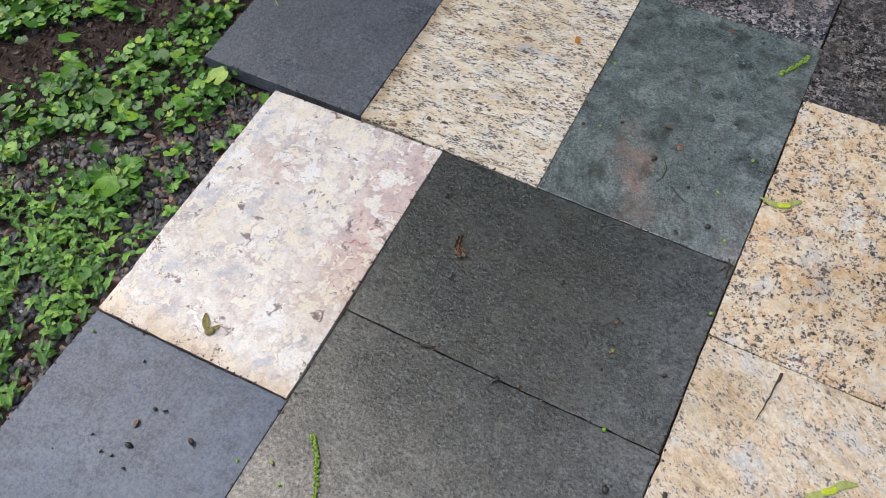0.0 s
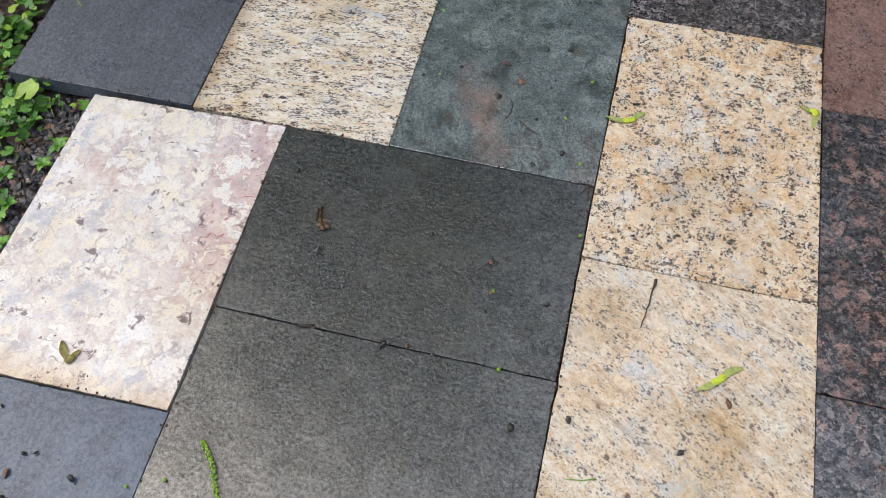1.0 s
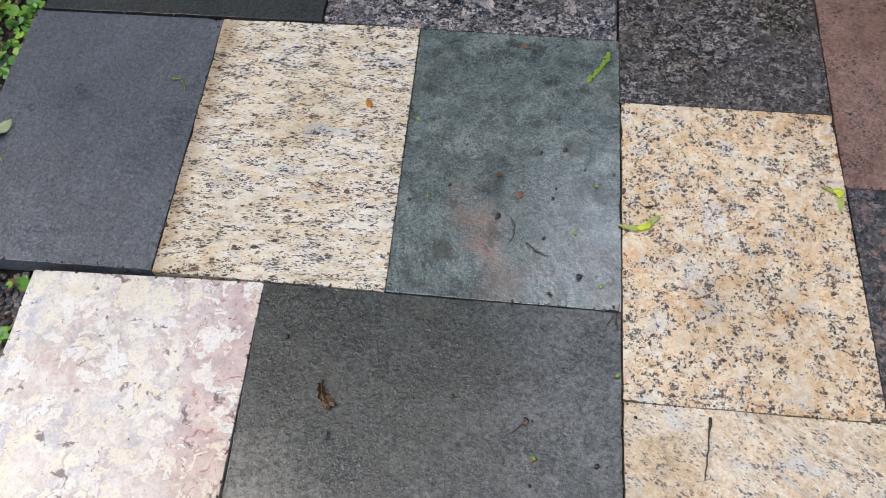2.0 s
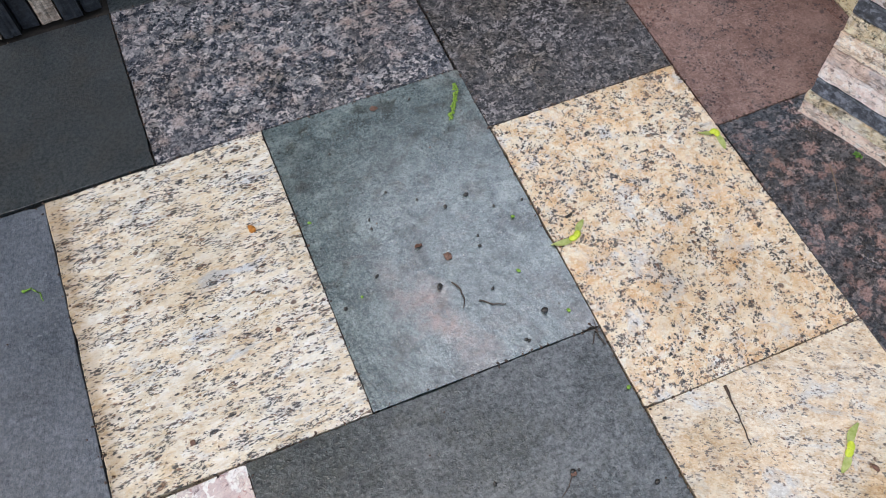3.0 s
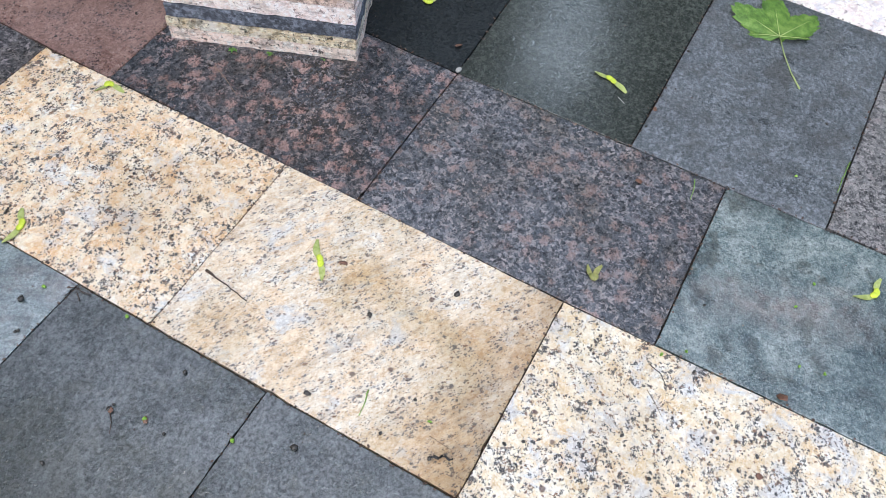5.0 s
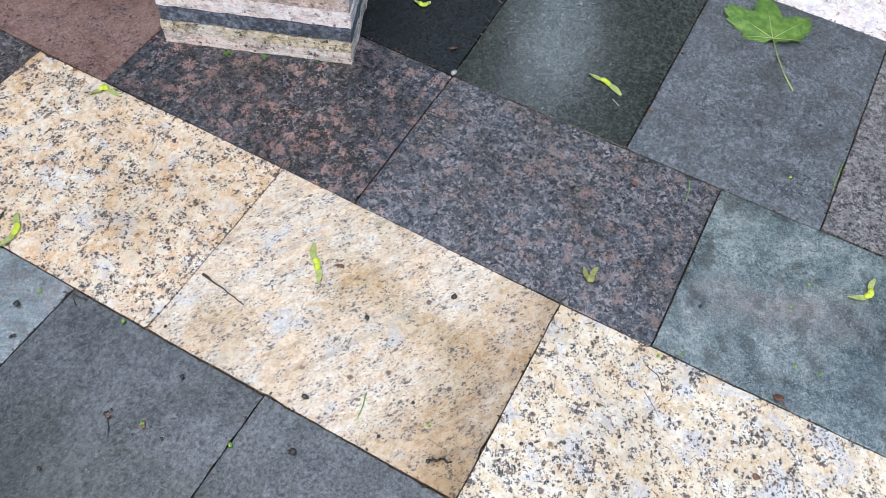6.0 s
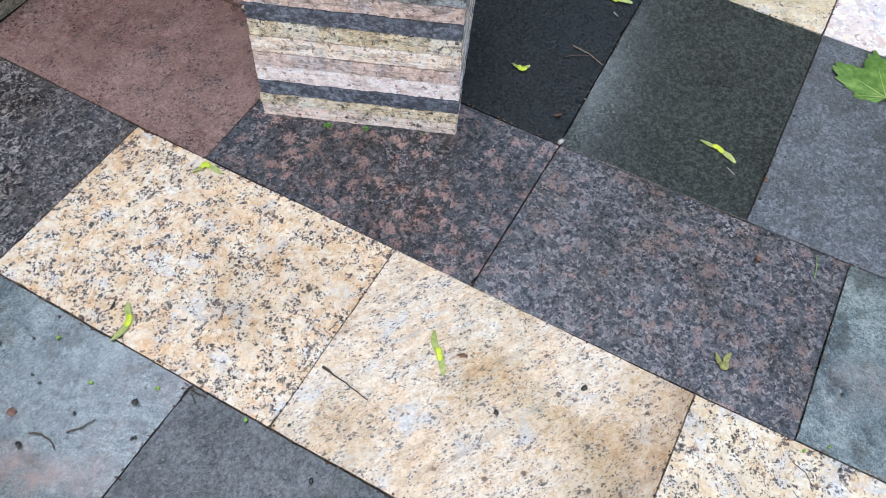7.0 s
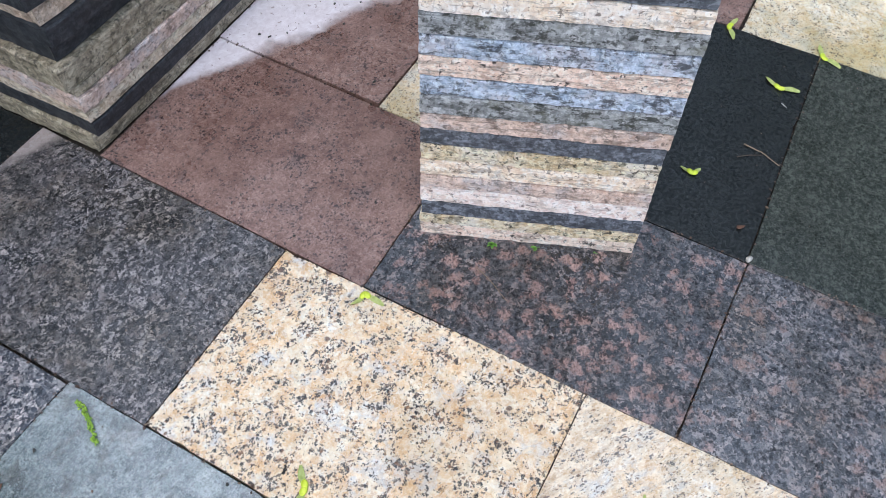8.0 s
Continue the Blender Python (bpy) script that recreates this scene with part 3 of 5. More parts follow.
M_EM = edge_stone("edge_grey_moss", ((0.35, (0.08, 0.085, 0.088)), (0.5, (0.24, 0.25, 0.26)), (0.65, (0.54, 0.55, 0.57))), (0.018, 0.02, 0.016), 0.9, (0.36, 0.37, 0.37), 0.8, 0.5)
M_EK = edge_stone("edge_charcoal", ((0.35, (0.022, 0.026, 0.036)), (0.5, (0.085, 0.094, 0.115)), (0.65, (0.27, 0.29, 0.34))), (0.01, 0.011, 0.014), 0.4, (0.075, 0.085, 0.105), 0.6, 0)
M_EO = edge_stone("edge_olive", ((0.35, (0.13, 0.105, 0.065)), (0.5, (0.3, 0.255, 0.175)), (0.65, (0.56, 0.49, 0.37))), (0.035, 0.031, 0.022), 0.5, (0.38, 0.33, 0.25), 0.8, 0.2)
M_ET = edge_stone("edge_tan", ((0.35, (0.36, 0.26, 0.16)), (0.5, (0.62, 0.5, 0.36)), (0.65, (0.82, 0.73, 0.6))), (0.06, 0.045, 0.03), 0.5, (0.72, 0.64, 0.5), 0.8, 0.1)
M_EU = edge_stone("edge_umber", ((0.35, (0.3, 0.2, 0.14)), (0.5, (0.54, 0.4, 0.3)), (0.65, (0.74, 0.62, 0.5))), (0.07, 0.05, 0.035), 0.4, (0.66, 0.57, 0.46), 0.6, 0)
M_ED = edge_stone("edge_black", ((0.35, (0.012, 0.014, 0.018)), (0.5, (0.025, 0.028, 0.034)), (0.65, (0.06, 0.064, 0.07))), (0.01, 0.01, 0.012), 0.4)
M_BED = plain("joint_dirt", (0.018, 0.014, 0.011), (0.05, 0.04, 0.03), 120, 0.9)
M_WALL = plain("sky_block_dark", (0.075, 0.085, 0.06), (0.13, 0.14, 0.1), 3, 0.9)

# ---- mesh helpers ----


def mesh_from(name, verts, faces, smooth=False):
    me = bpy.data.meshes.new(name)
    me.from_pydata([tuple(v) for v in verts], [], faces)
    if smooth:
        me.polygons.foreach_set("use_smooth", [True] * len(me.polygons))
    me.update()
    return me


def part(name, me, material, parent, label="", m=None):
    """One mesh object under a thing or a part."""
    ob = new(name, me)
    if material and not me.materials:
        me.materials.append(material)
    if parent is not None:
        ob.parent = parent
    if m is not None:
        ob.matrix_basis = m
    return tagged(ob, label)


def thing(name, m, label, category, group="", kind=""):
    ob = new(name)
    ob.empty_display_size = 0.05
    ob.matrix_basis = m
    return tagged(ob, label, category, group, kind)


def block(corners, top, bottom, seed, ragged=0.0008, steps=14, chamfer=0.0012, rows=1):
    """A stone block over four corners: worn upper edge, slightly ragged outline. Returns its mesh and its middle."""
    rnd = random.Random(seed)
    cx, cy = sum(c[0] for c in corners) / 4, sum(c[1] for c in corners) / 4
    ring = []
    for i in range(4):
        (x0, y0), (x1, y1) = corners[i], corners[(i + 1) % 4]
        length = math.hypot(x1 - x0, y1 - y0)
        nx, ny = -(y1 - y0) / length, (x1 - x0) / length
        for j in range(steps):
            f = j / steps
            inset = ragged * (rnd.random() + 1.5 * max(0, noise.noise((seed * 3.1, i * 5.0 + f * 6, 0.3)))) if j else ragged + chamfer
            inset += 0.011 * max(0, noise.noise((seed * 1.7, i * 9.0 + f * length * 45, 0.9)) - 0.42) if ragged < 0.0012 else 0.0
            ring.append((x0 + (x1 - x0) * f + nx * inset - cx, y0 + (y1 - y0) * f + ny * inset - cy))
    n = len(ring)
    verts, faces = [], []
    levels = [(bottom, 1.0)] + [(bottom + (top - chamfer - bottom) * r / rows, 1.0) for r in range(1, rows)] + [(top - chamfer, 1.0), (top, 0.0)]
    for li, (z, full) in enumerate(levels):
        for i, (x, y) in enumerate(ring):
            d = math.hypot(x, y)
            s_ = 1.0 if full else 1.0 - (chamfer + ragged * rnd.random()) / d
            if rows > 1 and full:
                s_ *= 1.0 + ragged * 0.8 * noise.noise((x * 60, y * 60, z * 90 + seed)) / d * 1.5
            verts.append((x * s_, y * s_, z))
    for li in range(len(levels) - 1):
        for i in range(n):
            a, b = li * n + i, li * n + (i + 1) % n
            faces.append((a, b, b + n, a + n))
    faces.append(tuple(range((len(levels) - 1) * n, len(levels) * n)))
    faces.append(tuple(range(n - 1, -1, -1)))
    return mesh_from("block", verts, faces), (cx, cy)


# ---- unseen plain walls, well outside the view, added to block sky and shape reflections ----
def wall(name, x0, y0, x1, y1, high):
    me, (cx, cy) = block([(x0, y0), (x1, y0), (x1, y1), (x0, y1)], high, -0.05, 7, 0.0, 1, 0.01)
    me.materials.append(M_WALL)
    ob = tagged(new(name, me), "unseen dark wall added to block the sky", "wall", kind="structure")
    ob.location = (cx, cy, 0)
    return ob


wall("wall_east_1", 5.0, -3.0, 5.2, 0.72, 5.6)
wall("wall_east_2", 5.0, 1.14, 5.2, 4.2, 5.6)
# Added lamp in a made-up opening: gives the green-black basalt its bright reflection.
gap = new("opening_light", bpy.data.lights.new("opening_light", "AREA"))
gap.data.shape, gap.data.size, gap.data.size_y, gap.data.energy = "RECTANGLE", 0.3, 0.42, 6.5
gap.data.color = (0.82, 0.91, 1.0)
gap.matrix_world = look((5.08, 0.93, 3.95), (0.75, -0.2, 0.0))
# Added and sized to keep bright sky out of the dark slabs' reflections.
wall("wall_north_1", -5.0, 2.0, 0.02, 2.2, 14.0)
wall("wall_north_2", 0.02, 4.0, 5.0, 4.2, 5.0)

# ---- ground and pavement ----
def spread(parts):
    return [v for a, b, n in parts for v in np.linspace(a, b, n)]


def make_ground():
    xs = spread(((-300, -6, 5), (-4, -2.4, 3), (-2.3, -0.6, 80), (-0.4, 2.4, 4), (6, 300, 4)))
    ys = spread(((-300, -6, 5), (-4, -1.4, 3), (-1.3, 1.4, 110), (1.8, 4, 3), (8, 300, 4)))
    verts = []
    for y in ys:
        for x in xs:
            z = -0.034
            if -2.4 < x < -0.6 and -1.4 < y < 1.5:
                z += 0.012 * noise.noise((x * 5, y * 5, 0)) + 0.006 * noise.noise((x * 22, y * 22, 3))
                z += 0.02 * min(1, max(0, -1.05 - x) * 3)
            verts.append((x, y, z))
    w = len(xs)
    faces = [(j * w + i, j * w + i + 1, (j + 1) * w + i + 1, (j + 1) * w + i) for j in range(len(ys) - 1) for i in range(w - 1)]
    k = Mat("garden_soil", 0.85)
    p = k.place()
    base = k.ramp(k.noise(p, 45, 7, 0.7, 0.4), ((0.3, (0.022, 0.014, 0.01)), (0.5, (0.05, 0.032, 0.024)), (0.72, (0.1, 0.07, 0.055))))
    base = k.mix(k.span(k.noise(p, 240, 3), 0.6, 0.7, 0.0, 0.7), base, (0.15, 0.11, 0.09))
    k.bump(k.noise(p, 90, 6, 0.7), 0.9, 0.006)
    me = mesh_from("ground", verts, faces)
    me.materials.append(k.done(base))
    return tagged(new("ground", me), "dark damp garden soil around the paving", "ground", kind="structure")


make_ground()


def make_bed():
    verts, faces = [], []
    for x0, x1, y0, y1 in ((-0.74, 2.6, -1.6, 0.1), (-0.915, 2.6, 0.17, 1.7)):
        b = len(verts)
        for z in (-0.06, -0.011):
            verts += [(x0, y0, z), (x1, y0, z), (x1, y1, z), (x0, y1, z)]
        faces += [(b + 4, b + 5, b + 6, b + 7), (b, b + 1, b + 5, b + 4), (b + 1, b + 2, b + 6, b + 5), (b + 2, b + 3, b + 7, b + 6), (b + 3, b, b + 4, b + 7)]
    me = mesh_from("pavement", verts, faces)
    me.materials.append(M_BED)
    return tagged(new("pavement", me), "patchwork pavement of granite offcuts on a dirt bed", "pavement", kind="structure")


pavement = make_bed()
SLAB_COUNT = [0]


def slab(label, material, a, b, c, d, lift=0.0):
    """One paving slab; corners counter-clockwise from its near left one."""
    SLAB_COUNT[0] += 1
    seed = SLAB_COUNT[0]
    gap = -0.0008
    mid = (sum(p[0] for p in (a, b, c, d)) / 4, sum(p[1] for p in (a, b, c, d)) / 4)
    quad = []
    for p in (a, b, c, d):
        quad.append((p[0] - (gap if p[0] > mid[0] else -gap), p[1] - (gap if p[1] > mid[1] else -gap)))
    worn = 0.0009 if material is M_D else 0.0007
    me, (cx, cy) = block(quad, 0.0, -0.03, seed, worn, 40 if material is M_D else 26, 0.0004)
    rnd = random.Random(seed * 7)
    ob = part("slab", me, material, pavement, label, pose(cx, cy, lift + rnd.uniform(-0.0006, 0.0006), rnd.uniform(-0.08, 0.08), rnd.uniform(-0.08, 0.08), 0))
    return ob


def rect(label, material, x0, y0, x1, y1, lift=0.0):
    return slab(label, material, (x0, y0), (x1, y0), (x1, y1), (x0, y1), lift)


slab("white and mauve blotched marble slab", M_W, (-0.779, -0.351), (-0.461, -0.340), (-0.474, 0.121), (-0.791, 0.112))
slab("dark olive-grey basalt slab", M_D, (-0.4600, -0.190), (-0.001, -0.186), (-0.002, 0.119), (-0.4735, 0.121))
slab("dark olive-grey basalt slab with a chipped joint", M_D, (-0.4545, -0.497), (0.001, -0.495), (0.000, -0.1876), (-0.4592, -0.1924))
slab("honed blue-grey slab with small pits", M_S, (-0.772, -0.822), (-0.449, -0.815), (-0.459, -0.343), (-0.779, -0.355))
slab("cream granite slab streaked with black flecks", M_Y1, (-0.6285, 0.1245), (-0.311, 0.1228), (-0.321, 0.604), (-0.6455, 0.599))
slab("blue-green quartzite slab with rusty clouds", M_B, (-0.309, 0.1226), (-0.0015, 0.1205), (-0.002, 0.600), (-0.319, 0.603))
slab("smooth blue-black slate slab overhanging the gravel", M_L, (-0.951, 0.124), (-0.632, 0.127), (-0.647, 0.599), (-0.965, 0.597))
slab("smooth soot-black slate slab", M_N, (-0.955, 0.602), (-0.483, 0.607), (-0.491, 0.946), (-0.963, 0.941))
slab("grey granite slab with pale pink crystals", M_G1, (-0.480, 0.607), (-0.006, 0.602), (-0.006, 0.94), (-0.487, 0.945))
slab("charcoal granite slab of small crystals", M_K, (0.000, 0.475), (0.309, 0.475), (0.315, 0.955), (-0.003, 0.955))
slab("peach granite slab with dark flecks", M_Y2, (0.001, 0.000), (0.3115, 0.001), (0.3085, 0.473), (0.001, 0.473))
slab("sandy granite slab with faint diagonal streaks", M_Y3, (0.004, -0.459), (0.313, -0.457), (0.3115, -0.001), (0.001, -0.002))
slab("pale granite slab peppered with black", M_Y4, (0.010, -0.93), (0.322, -0.925), (0.313, -0.459), (0.004, -0.461))
slab("red-brown granite slab, wet with a pale dry corner", M_R, (0.3115, 0.343), (0.619, 0.349), (0.628, 0.84), (0.316, 0.834))
slab("black granite slab with dark red crystals", M_P1, (0.3135, -0.123), (0.617, -0.124), (0.619, 0.346), (0.312, 0.341))
slab("dark mauve-grey granite slab", M_P2, (0.3175, -0.591), (0.626, -0.590), (0.6185, -0.1265), (0.3135, -0.126))
slab("sea-green quartzite slab with rosy clouds", M_G2, (0.3255, -1.06), (0.636, -1.06), (0.626, -0.593), (0.3185, -0.594))
slab("honed black slab, glossy wet", M_E0, (0.620, -0.122), (1.113, -0.107), (1.108, 0.19), (0.622, 0.19))
slab("green-black basalt slab with a wet sheen", M_E1, (0.626, -0.432), (1.106, -0.430), (1.114, -0.110), (0.620, -0.125))
slab("mid-grey basalt slab", M_E2, (0.631, -0.746), (1.112, -0.752), (1.107, -0.433), (0.6275, -0.435))
slab("grey-rose granite slab", M_E3, (0.638, -1.06), (1.115, -1.06), (1.112, -0.755), (0.635, -0.749))
slab("gold granite slab finely flecked", M_Y6, (1.111, -0.430), (1.44, -0.430), (1.44, 0.036), (1.111, 0.034))
slab("pink and white blotched marble slab", M_PK, (1.115, -0.90), (1.44, -0.90), (1.44, -0.433), (1.110, -0.433))
slab("red-brown granite slab", M_R, (1.113, 0.040), (1.44, 0.040), (1.44, 0.5), (1.112, 0.5))
slab("gold granite slab beside the pillar", M_Y6, (0.622, 0.193), (1.108, 0.193), (1.108, 0.508), (0.624, 0.506))
slab("red-brown granite slab, half wet and half dry", M_R, (0.630, 0.510), (1.106, 0.512), (1.106, 0.86), (0.632, 0.842))
rect("dark olive-grey basalt slab", M_D, -0.447, -0.968, 0.003, -0.501)
rect("black slate slab", M_N, -0.487, 0.947, -0.007, 1.42)
rect("black slab beside the bench", M_E0, -0.003, 0.958, 0.315, 1.42)

# ---- stacked stone pillar and bench leg ----

def stack(name, label, category, base, ux, uy, wide, deep, thicknesses, materials, jitter, seed, worn=0.0007):
    rnd = random.Random(seed)
    root = thing(name, pose(base[0], base[1], 0.0, 0, 0, math.degrees(math.atan2(uy, ux))), label, category)
    z = 0.0004
    for i, (h, mat) in enumerate(zip(thicknesses, materials)):
        j = [rnd.uniform(-jitter, jitter) for _ in range(4)]
        me, (cx, cy) = block([(j[0], j[1]), (wide + j[2], j[1]), (wide + j[2], deep + j[3]), (j[0], deep + j[3])], h - 0.0026, 0.0, seed * 50 + i, 0.0013, 44, worn, 4)
        part("stone_layer", me, mat, root, "", pose(cx, cy, z, 0, 0, rnd.uniform(-0.4, 0.4)))
        z += h
    return root


LH = [0.026, 0.022, 0.028, 0.034, 0.025, 0.03, 0.03, 0.03, 0.028, 0.031, 0.03, 0.031, 0.031, 0.032, 0.032, 0.032, 0.031, 0.03, 0.031]
LM = [M_EP, M_EG, M_EK, M_EW, M_ER, M_EC, M_EG, M_EK, M_ER, M_EM, M_EB, M_EP, M_EB, M_EM, M_EC, M_EK, M_EP, M_EB, M_EW]
stack("stone_pillar", "pillar of stacked rough-edged granite offcuts on the paving", "pillar", (0.434, 0.318), 0.118, -0.289, 0.313, 0.31, LH, LM, 0.0012, 3)

WIDE_H = [0.036, 0.03, 0.027, 0.028, 0.018, 0.043, 0.033, 0.034, 0.032, 0.03, 0.034, 0.032, 0.03]
WIDE_M = [M_EO, M_ED, M_ET, M_ER, M_EO, M_EO, M_ED, M_ED, M_EU, M_ED, M_EO, M_ED, M_EU]
stack("stone_bench", "wide stack of uneven granite offcuts, damp and dark", "bench", (0.318, 0.834), 0.313, 0.007, 1.1, 0.42, WIDE_H, WIDE_M, 0.008, 5, 0.003)


def upright_stack():
    root = thing("stone_stack", pose(-0.86, 0.95, 0, 0, 0, 1.0), "row of upright granite offcuts behind the slate slab", "bench")
    rnd = random.Random(4)
    x = 0.0
    for i, mat in enumerate((M_ED, M_ED, M_EU, M_ED, M_ED, M_ET, M_ED, M_ED, M_EU, M_ED, M_ED)):
        w = rnd.uniform(0.03, 0.037)
        j = rnd.uniform(0, 0.012)
        me, (cx, cy) = block([(0, j), (w - 0.001, j), (w - 0.001, 0.3), (0, 0.3)], 0.4, 0.0, 300 + i, 0.0016, 8, 0.0012, 4)
        part("stone", me, mat, root, "", pose(x + cx, cy, 0.0006))
        x += w


upright_stack()

# ---- garden: gravel, soil litter, ground cover ----
ICO = [(0, 0, 1)] + [(0.894 * math.cos(a * 1.2566), 0.894 * math.sin(a * 1.2566), 0.447) for a in range(5)] + \
      [(0.894 * math.cos(a * 1.2566 + 0.628), 0.894 * math.sin(a * 1.2566 + 0.628), -0.447) for a in range(5)] + [(0, 0, -1)]
ICO_F = [(0, 1 + i, 1 + (i + 1) % 5) for i in range(5)] + [(1 + i, 6 + i, 1 + (i + 1) % 5) for i in range(5)] + \
        [(1 + (i + 1) % 5, 6 + i, 6 + (i + 1) % 5) for i in range(5)] + [(11, 6 + (i + 1) % 5, 6 + i) for i in range(5)]


def pebble_points(rnd, size, flat=0.6, rough=0.3):
    q = Euler((rnd.uniform(-0.5, 0.5), rnd.uniform(-0.5, 0.5), rnd.uniform(0, 6.28))).to_matrix()
    sx, sy, sz = size * rnd.uniform(0.8, 1.3), size * rnd.uniform(0.6, 1.0), size * flat * rnd.uniform(0.7, 1.1)
    out = []
    for v in ICO:
        f = 1 + rnd.uniform(-rough, rough)
        out.append(q @ Vector((v[0] * sx * f, v[1] * sy * f, v[2] * sz * f)))
    return out


def ground_z(x, y):
    z = -0.034 + 0.012 * noise.noise((x * 5, y * 5, 0)) + 0.006 * noise.noise((x * 22, y * 22, 3))
    return z + 0.02 * min(1, max(0, -1.05 - x) * 3)


def outside_paving(x, y):
    left = -0.785 if y < 0.118 else -0.957
    return x < left - 0.006


def near_line(x, y, points):
    """Distance to a line through the points."""
    best = 9.0
    for (x0, y0), (x1, y1) in zip(points, points[1:]):
        dx, dy = x1 - x0, y1 - y0
        f = min(1, max(0, ((x - x0) * dx + (y - y0) * dy) / (dx * dx + dy * dy)))
        best = min(best, math.hypot(x - x0 - f * dx, y - y0 - f * dy))
    return best


def soil_patch(x, y):
    """1 on the bare brown strip that winds through the green."""
    d = near_line(x, y, [(-1.36, -0.1), (-1.29, -0.05), (-1.19, 0.045), (-1.13, 0.17), (-1.1, 0.3)])
    return 1.0 if d < 0.055 + 0.04 * noise.noise((x * 11, y * 11, 8)) else 0.0


def gravel_patch(x, y):
    """1 on the gravel along the slabs and on its tongue into the green."""
    wide = float(np.interp(y, (-0.42, -0.3, -0.24, -0.16, -0.06, 0.06, 0.13), (0.015, 0.03, 0.05, 0.11, 0.15, 0.095, 0.16)))
    edge = wide + 0.05 * noise.noise((x * 10, y * 10, 2))
    d = near_line(x, y, [(-0.95, -0.07), (-1.07, -0.18), (-1.12, -0.25)])
    bare = d < 0.035 + 0.035 * noise.noise((x * 14, y * 14, 6)) or (y < -0.28 and noise.noise((x * 15, y * 15, 1)) > 0.3)
    return 1.0 if -0.785 - x < edge or bare else 0.0


def scatter_stones(name, count, label, material, sizes, seed, where):
    rnd = random.Random(seed)
    verts, faces = [], []
    made = 0
    while made < count:
        x, y = rnd.uniform(-1.55, -0.77), rnd.uniform(-0.75, 0.7)
        if not outside_paving(x, y) or rnd.random() > where(x, y):
            continue
        made += 1
        size = rnd.uniform(*sizes)
        z = ground_z(x, y) + size * rnd.uniform(0.0, 0.7)
        b = len(verts)
        verts += [(p[0] + x, p[1] + y, p[2] + z) for p in pebble_points(rnd, size)]
        faces += [tuple(i + b for i in f) for f in ICO_F]
    me = mesh_from(name, verts, faces)
    me.materials.append(material)
    return tagged(new(name, me), label, "gravel", kind="stuff")


def island_stone(name, tones, rough):
    k = Mat(name, rough)
    r = k.node("NewGeometry").outputs["Random Per Island"]
    base = k.ramp(r, tones)
    base = k.mix(k.span(k.noise(k.place(), 400, 3), 0.4, 0.7, 0.0, 0.4), base, tones[0][1])
    k.bump(k.noise(k.place(), 500, 3), 0.3, 0.001)
    return k.done(base)


M_GRAVEL = island_stone("gravel_dark", ((0.0, (0.03, 0.03, 0.034)), (0.4, (0.085, 0.083, 0.088)), (0.68, (0.17, 0.16, 0.155)), (0.85, (0.27, 0.2, 0.15)), (0.95, (0.25, 0.12, 0.075)), (1.0, (0.55, 0.5, 0.45))), 0.35)
M_LITTER = island_stone("leaf_litter", ((0.0, (0.03, 0.018, 0.012)), (0.5, (0.075, 0.045, 0.032)), (0.85, (0.12, 0.065, 0.04)), (1.0, (0.22, 0.16, 0.11))), 0.6)
scatter_stones("gravel", 4200, "dark grey angular gravel with a few tan stones", M_GRAVEL, (0.004, 0.0095), 11, lambda x, y: max(gravel_patch(x, y), 0.16 * (1 - soil_patch(x, y))))
scatter_stones("soil_crumbs", 1500, "dark brown soil crumbs and bark chips", M_LITTER, (0.002, 0.007), 12, lambda x, y: max(soil_patch(x, y), 0.12))


def tube(verts, faces, points, radii, sides=5):
    b = len(verts)
    n = len(points)
    for i, p in enumerate(points):
        p = Vector(p)
        d = (Vector(points[min(i + 1, n - 1)]) - Vector(points[max(i - 1, 0)])).normalized()
        u = d.orthogonal().normalized()
        w = d.cross(u)
        for k_ in range(sides):
            a = k_ * 2 * math.pi / sides
            verts.append(tuple(p + (u * math.cos(a) + w * math.sin(a)) * radii[i]))
    for i in range(n - 1):
        for k_ in range(sides):
            a, c = b + i * sides + k_, b + i * sides + (k_ + 1) % sides
            faces.append((a, c, c + sides, a + sides))
    faces.append(tuple(b + k_ for k_ in range(sides - 1, -1, -1)))
    faces.append(tuple(b + (n - 1) * sides + k_ for k_ in range(sides)))


def joint_crumbs():
    """Dirt and tiny plant bits caught along the joints."""
    rnd = random.Random(77)
    verts, faces = [], []
    for ob in pavement.children:
        c = ob.location
        box = [v.co for v in ob.data.vertices]
        n = len(box)
        for _ in range(230):
            p = box[n - 1 - rnd.randrange(n // 3)]
            x, y = c.x + p.x + rnd.gauss(0, 0.0015), c.y + p.y + rnd.gauss(0, 0.0015)
            size = rnd.choice((0.0005, 0.0006, 0.0008, 0.0008, 0.001, 0.0013, 0.002))
            b = len(verts)
            verts += [(q[0] + x, q[1] + y, q[2] + size * 0.4) for q in pebble_points(rnd, size)]
            faces += [tuple(i + b for i in f) for f in ICO_F]
    me = mesh_from("joint_crumbs", verts, faces)
    me.materials.append(M_LITTER)
    tagged(new("joint_crumbs", me), "dark crumbs of dirt caught along the slab joints", "dirt", kind="stuff")


joint_crumbs()


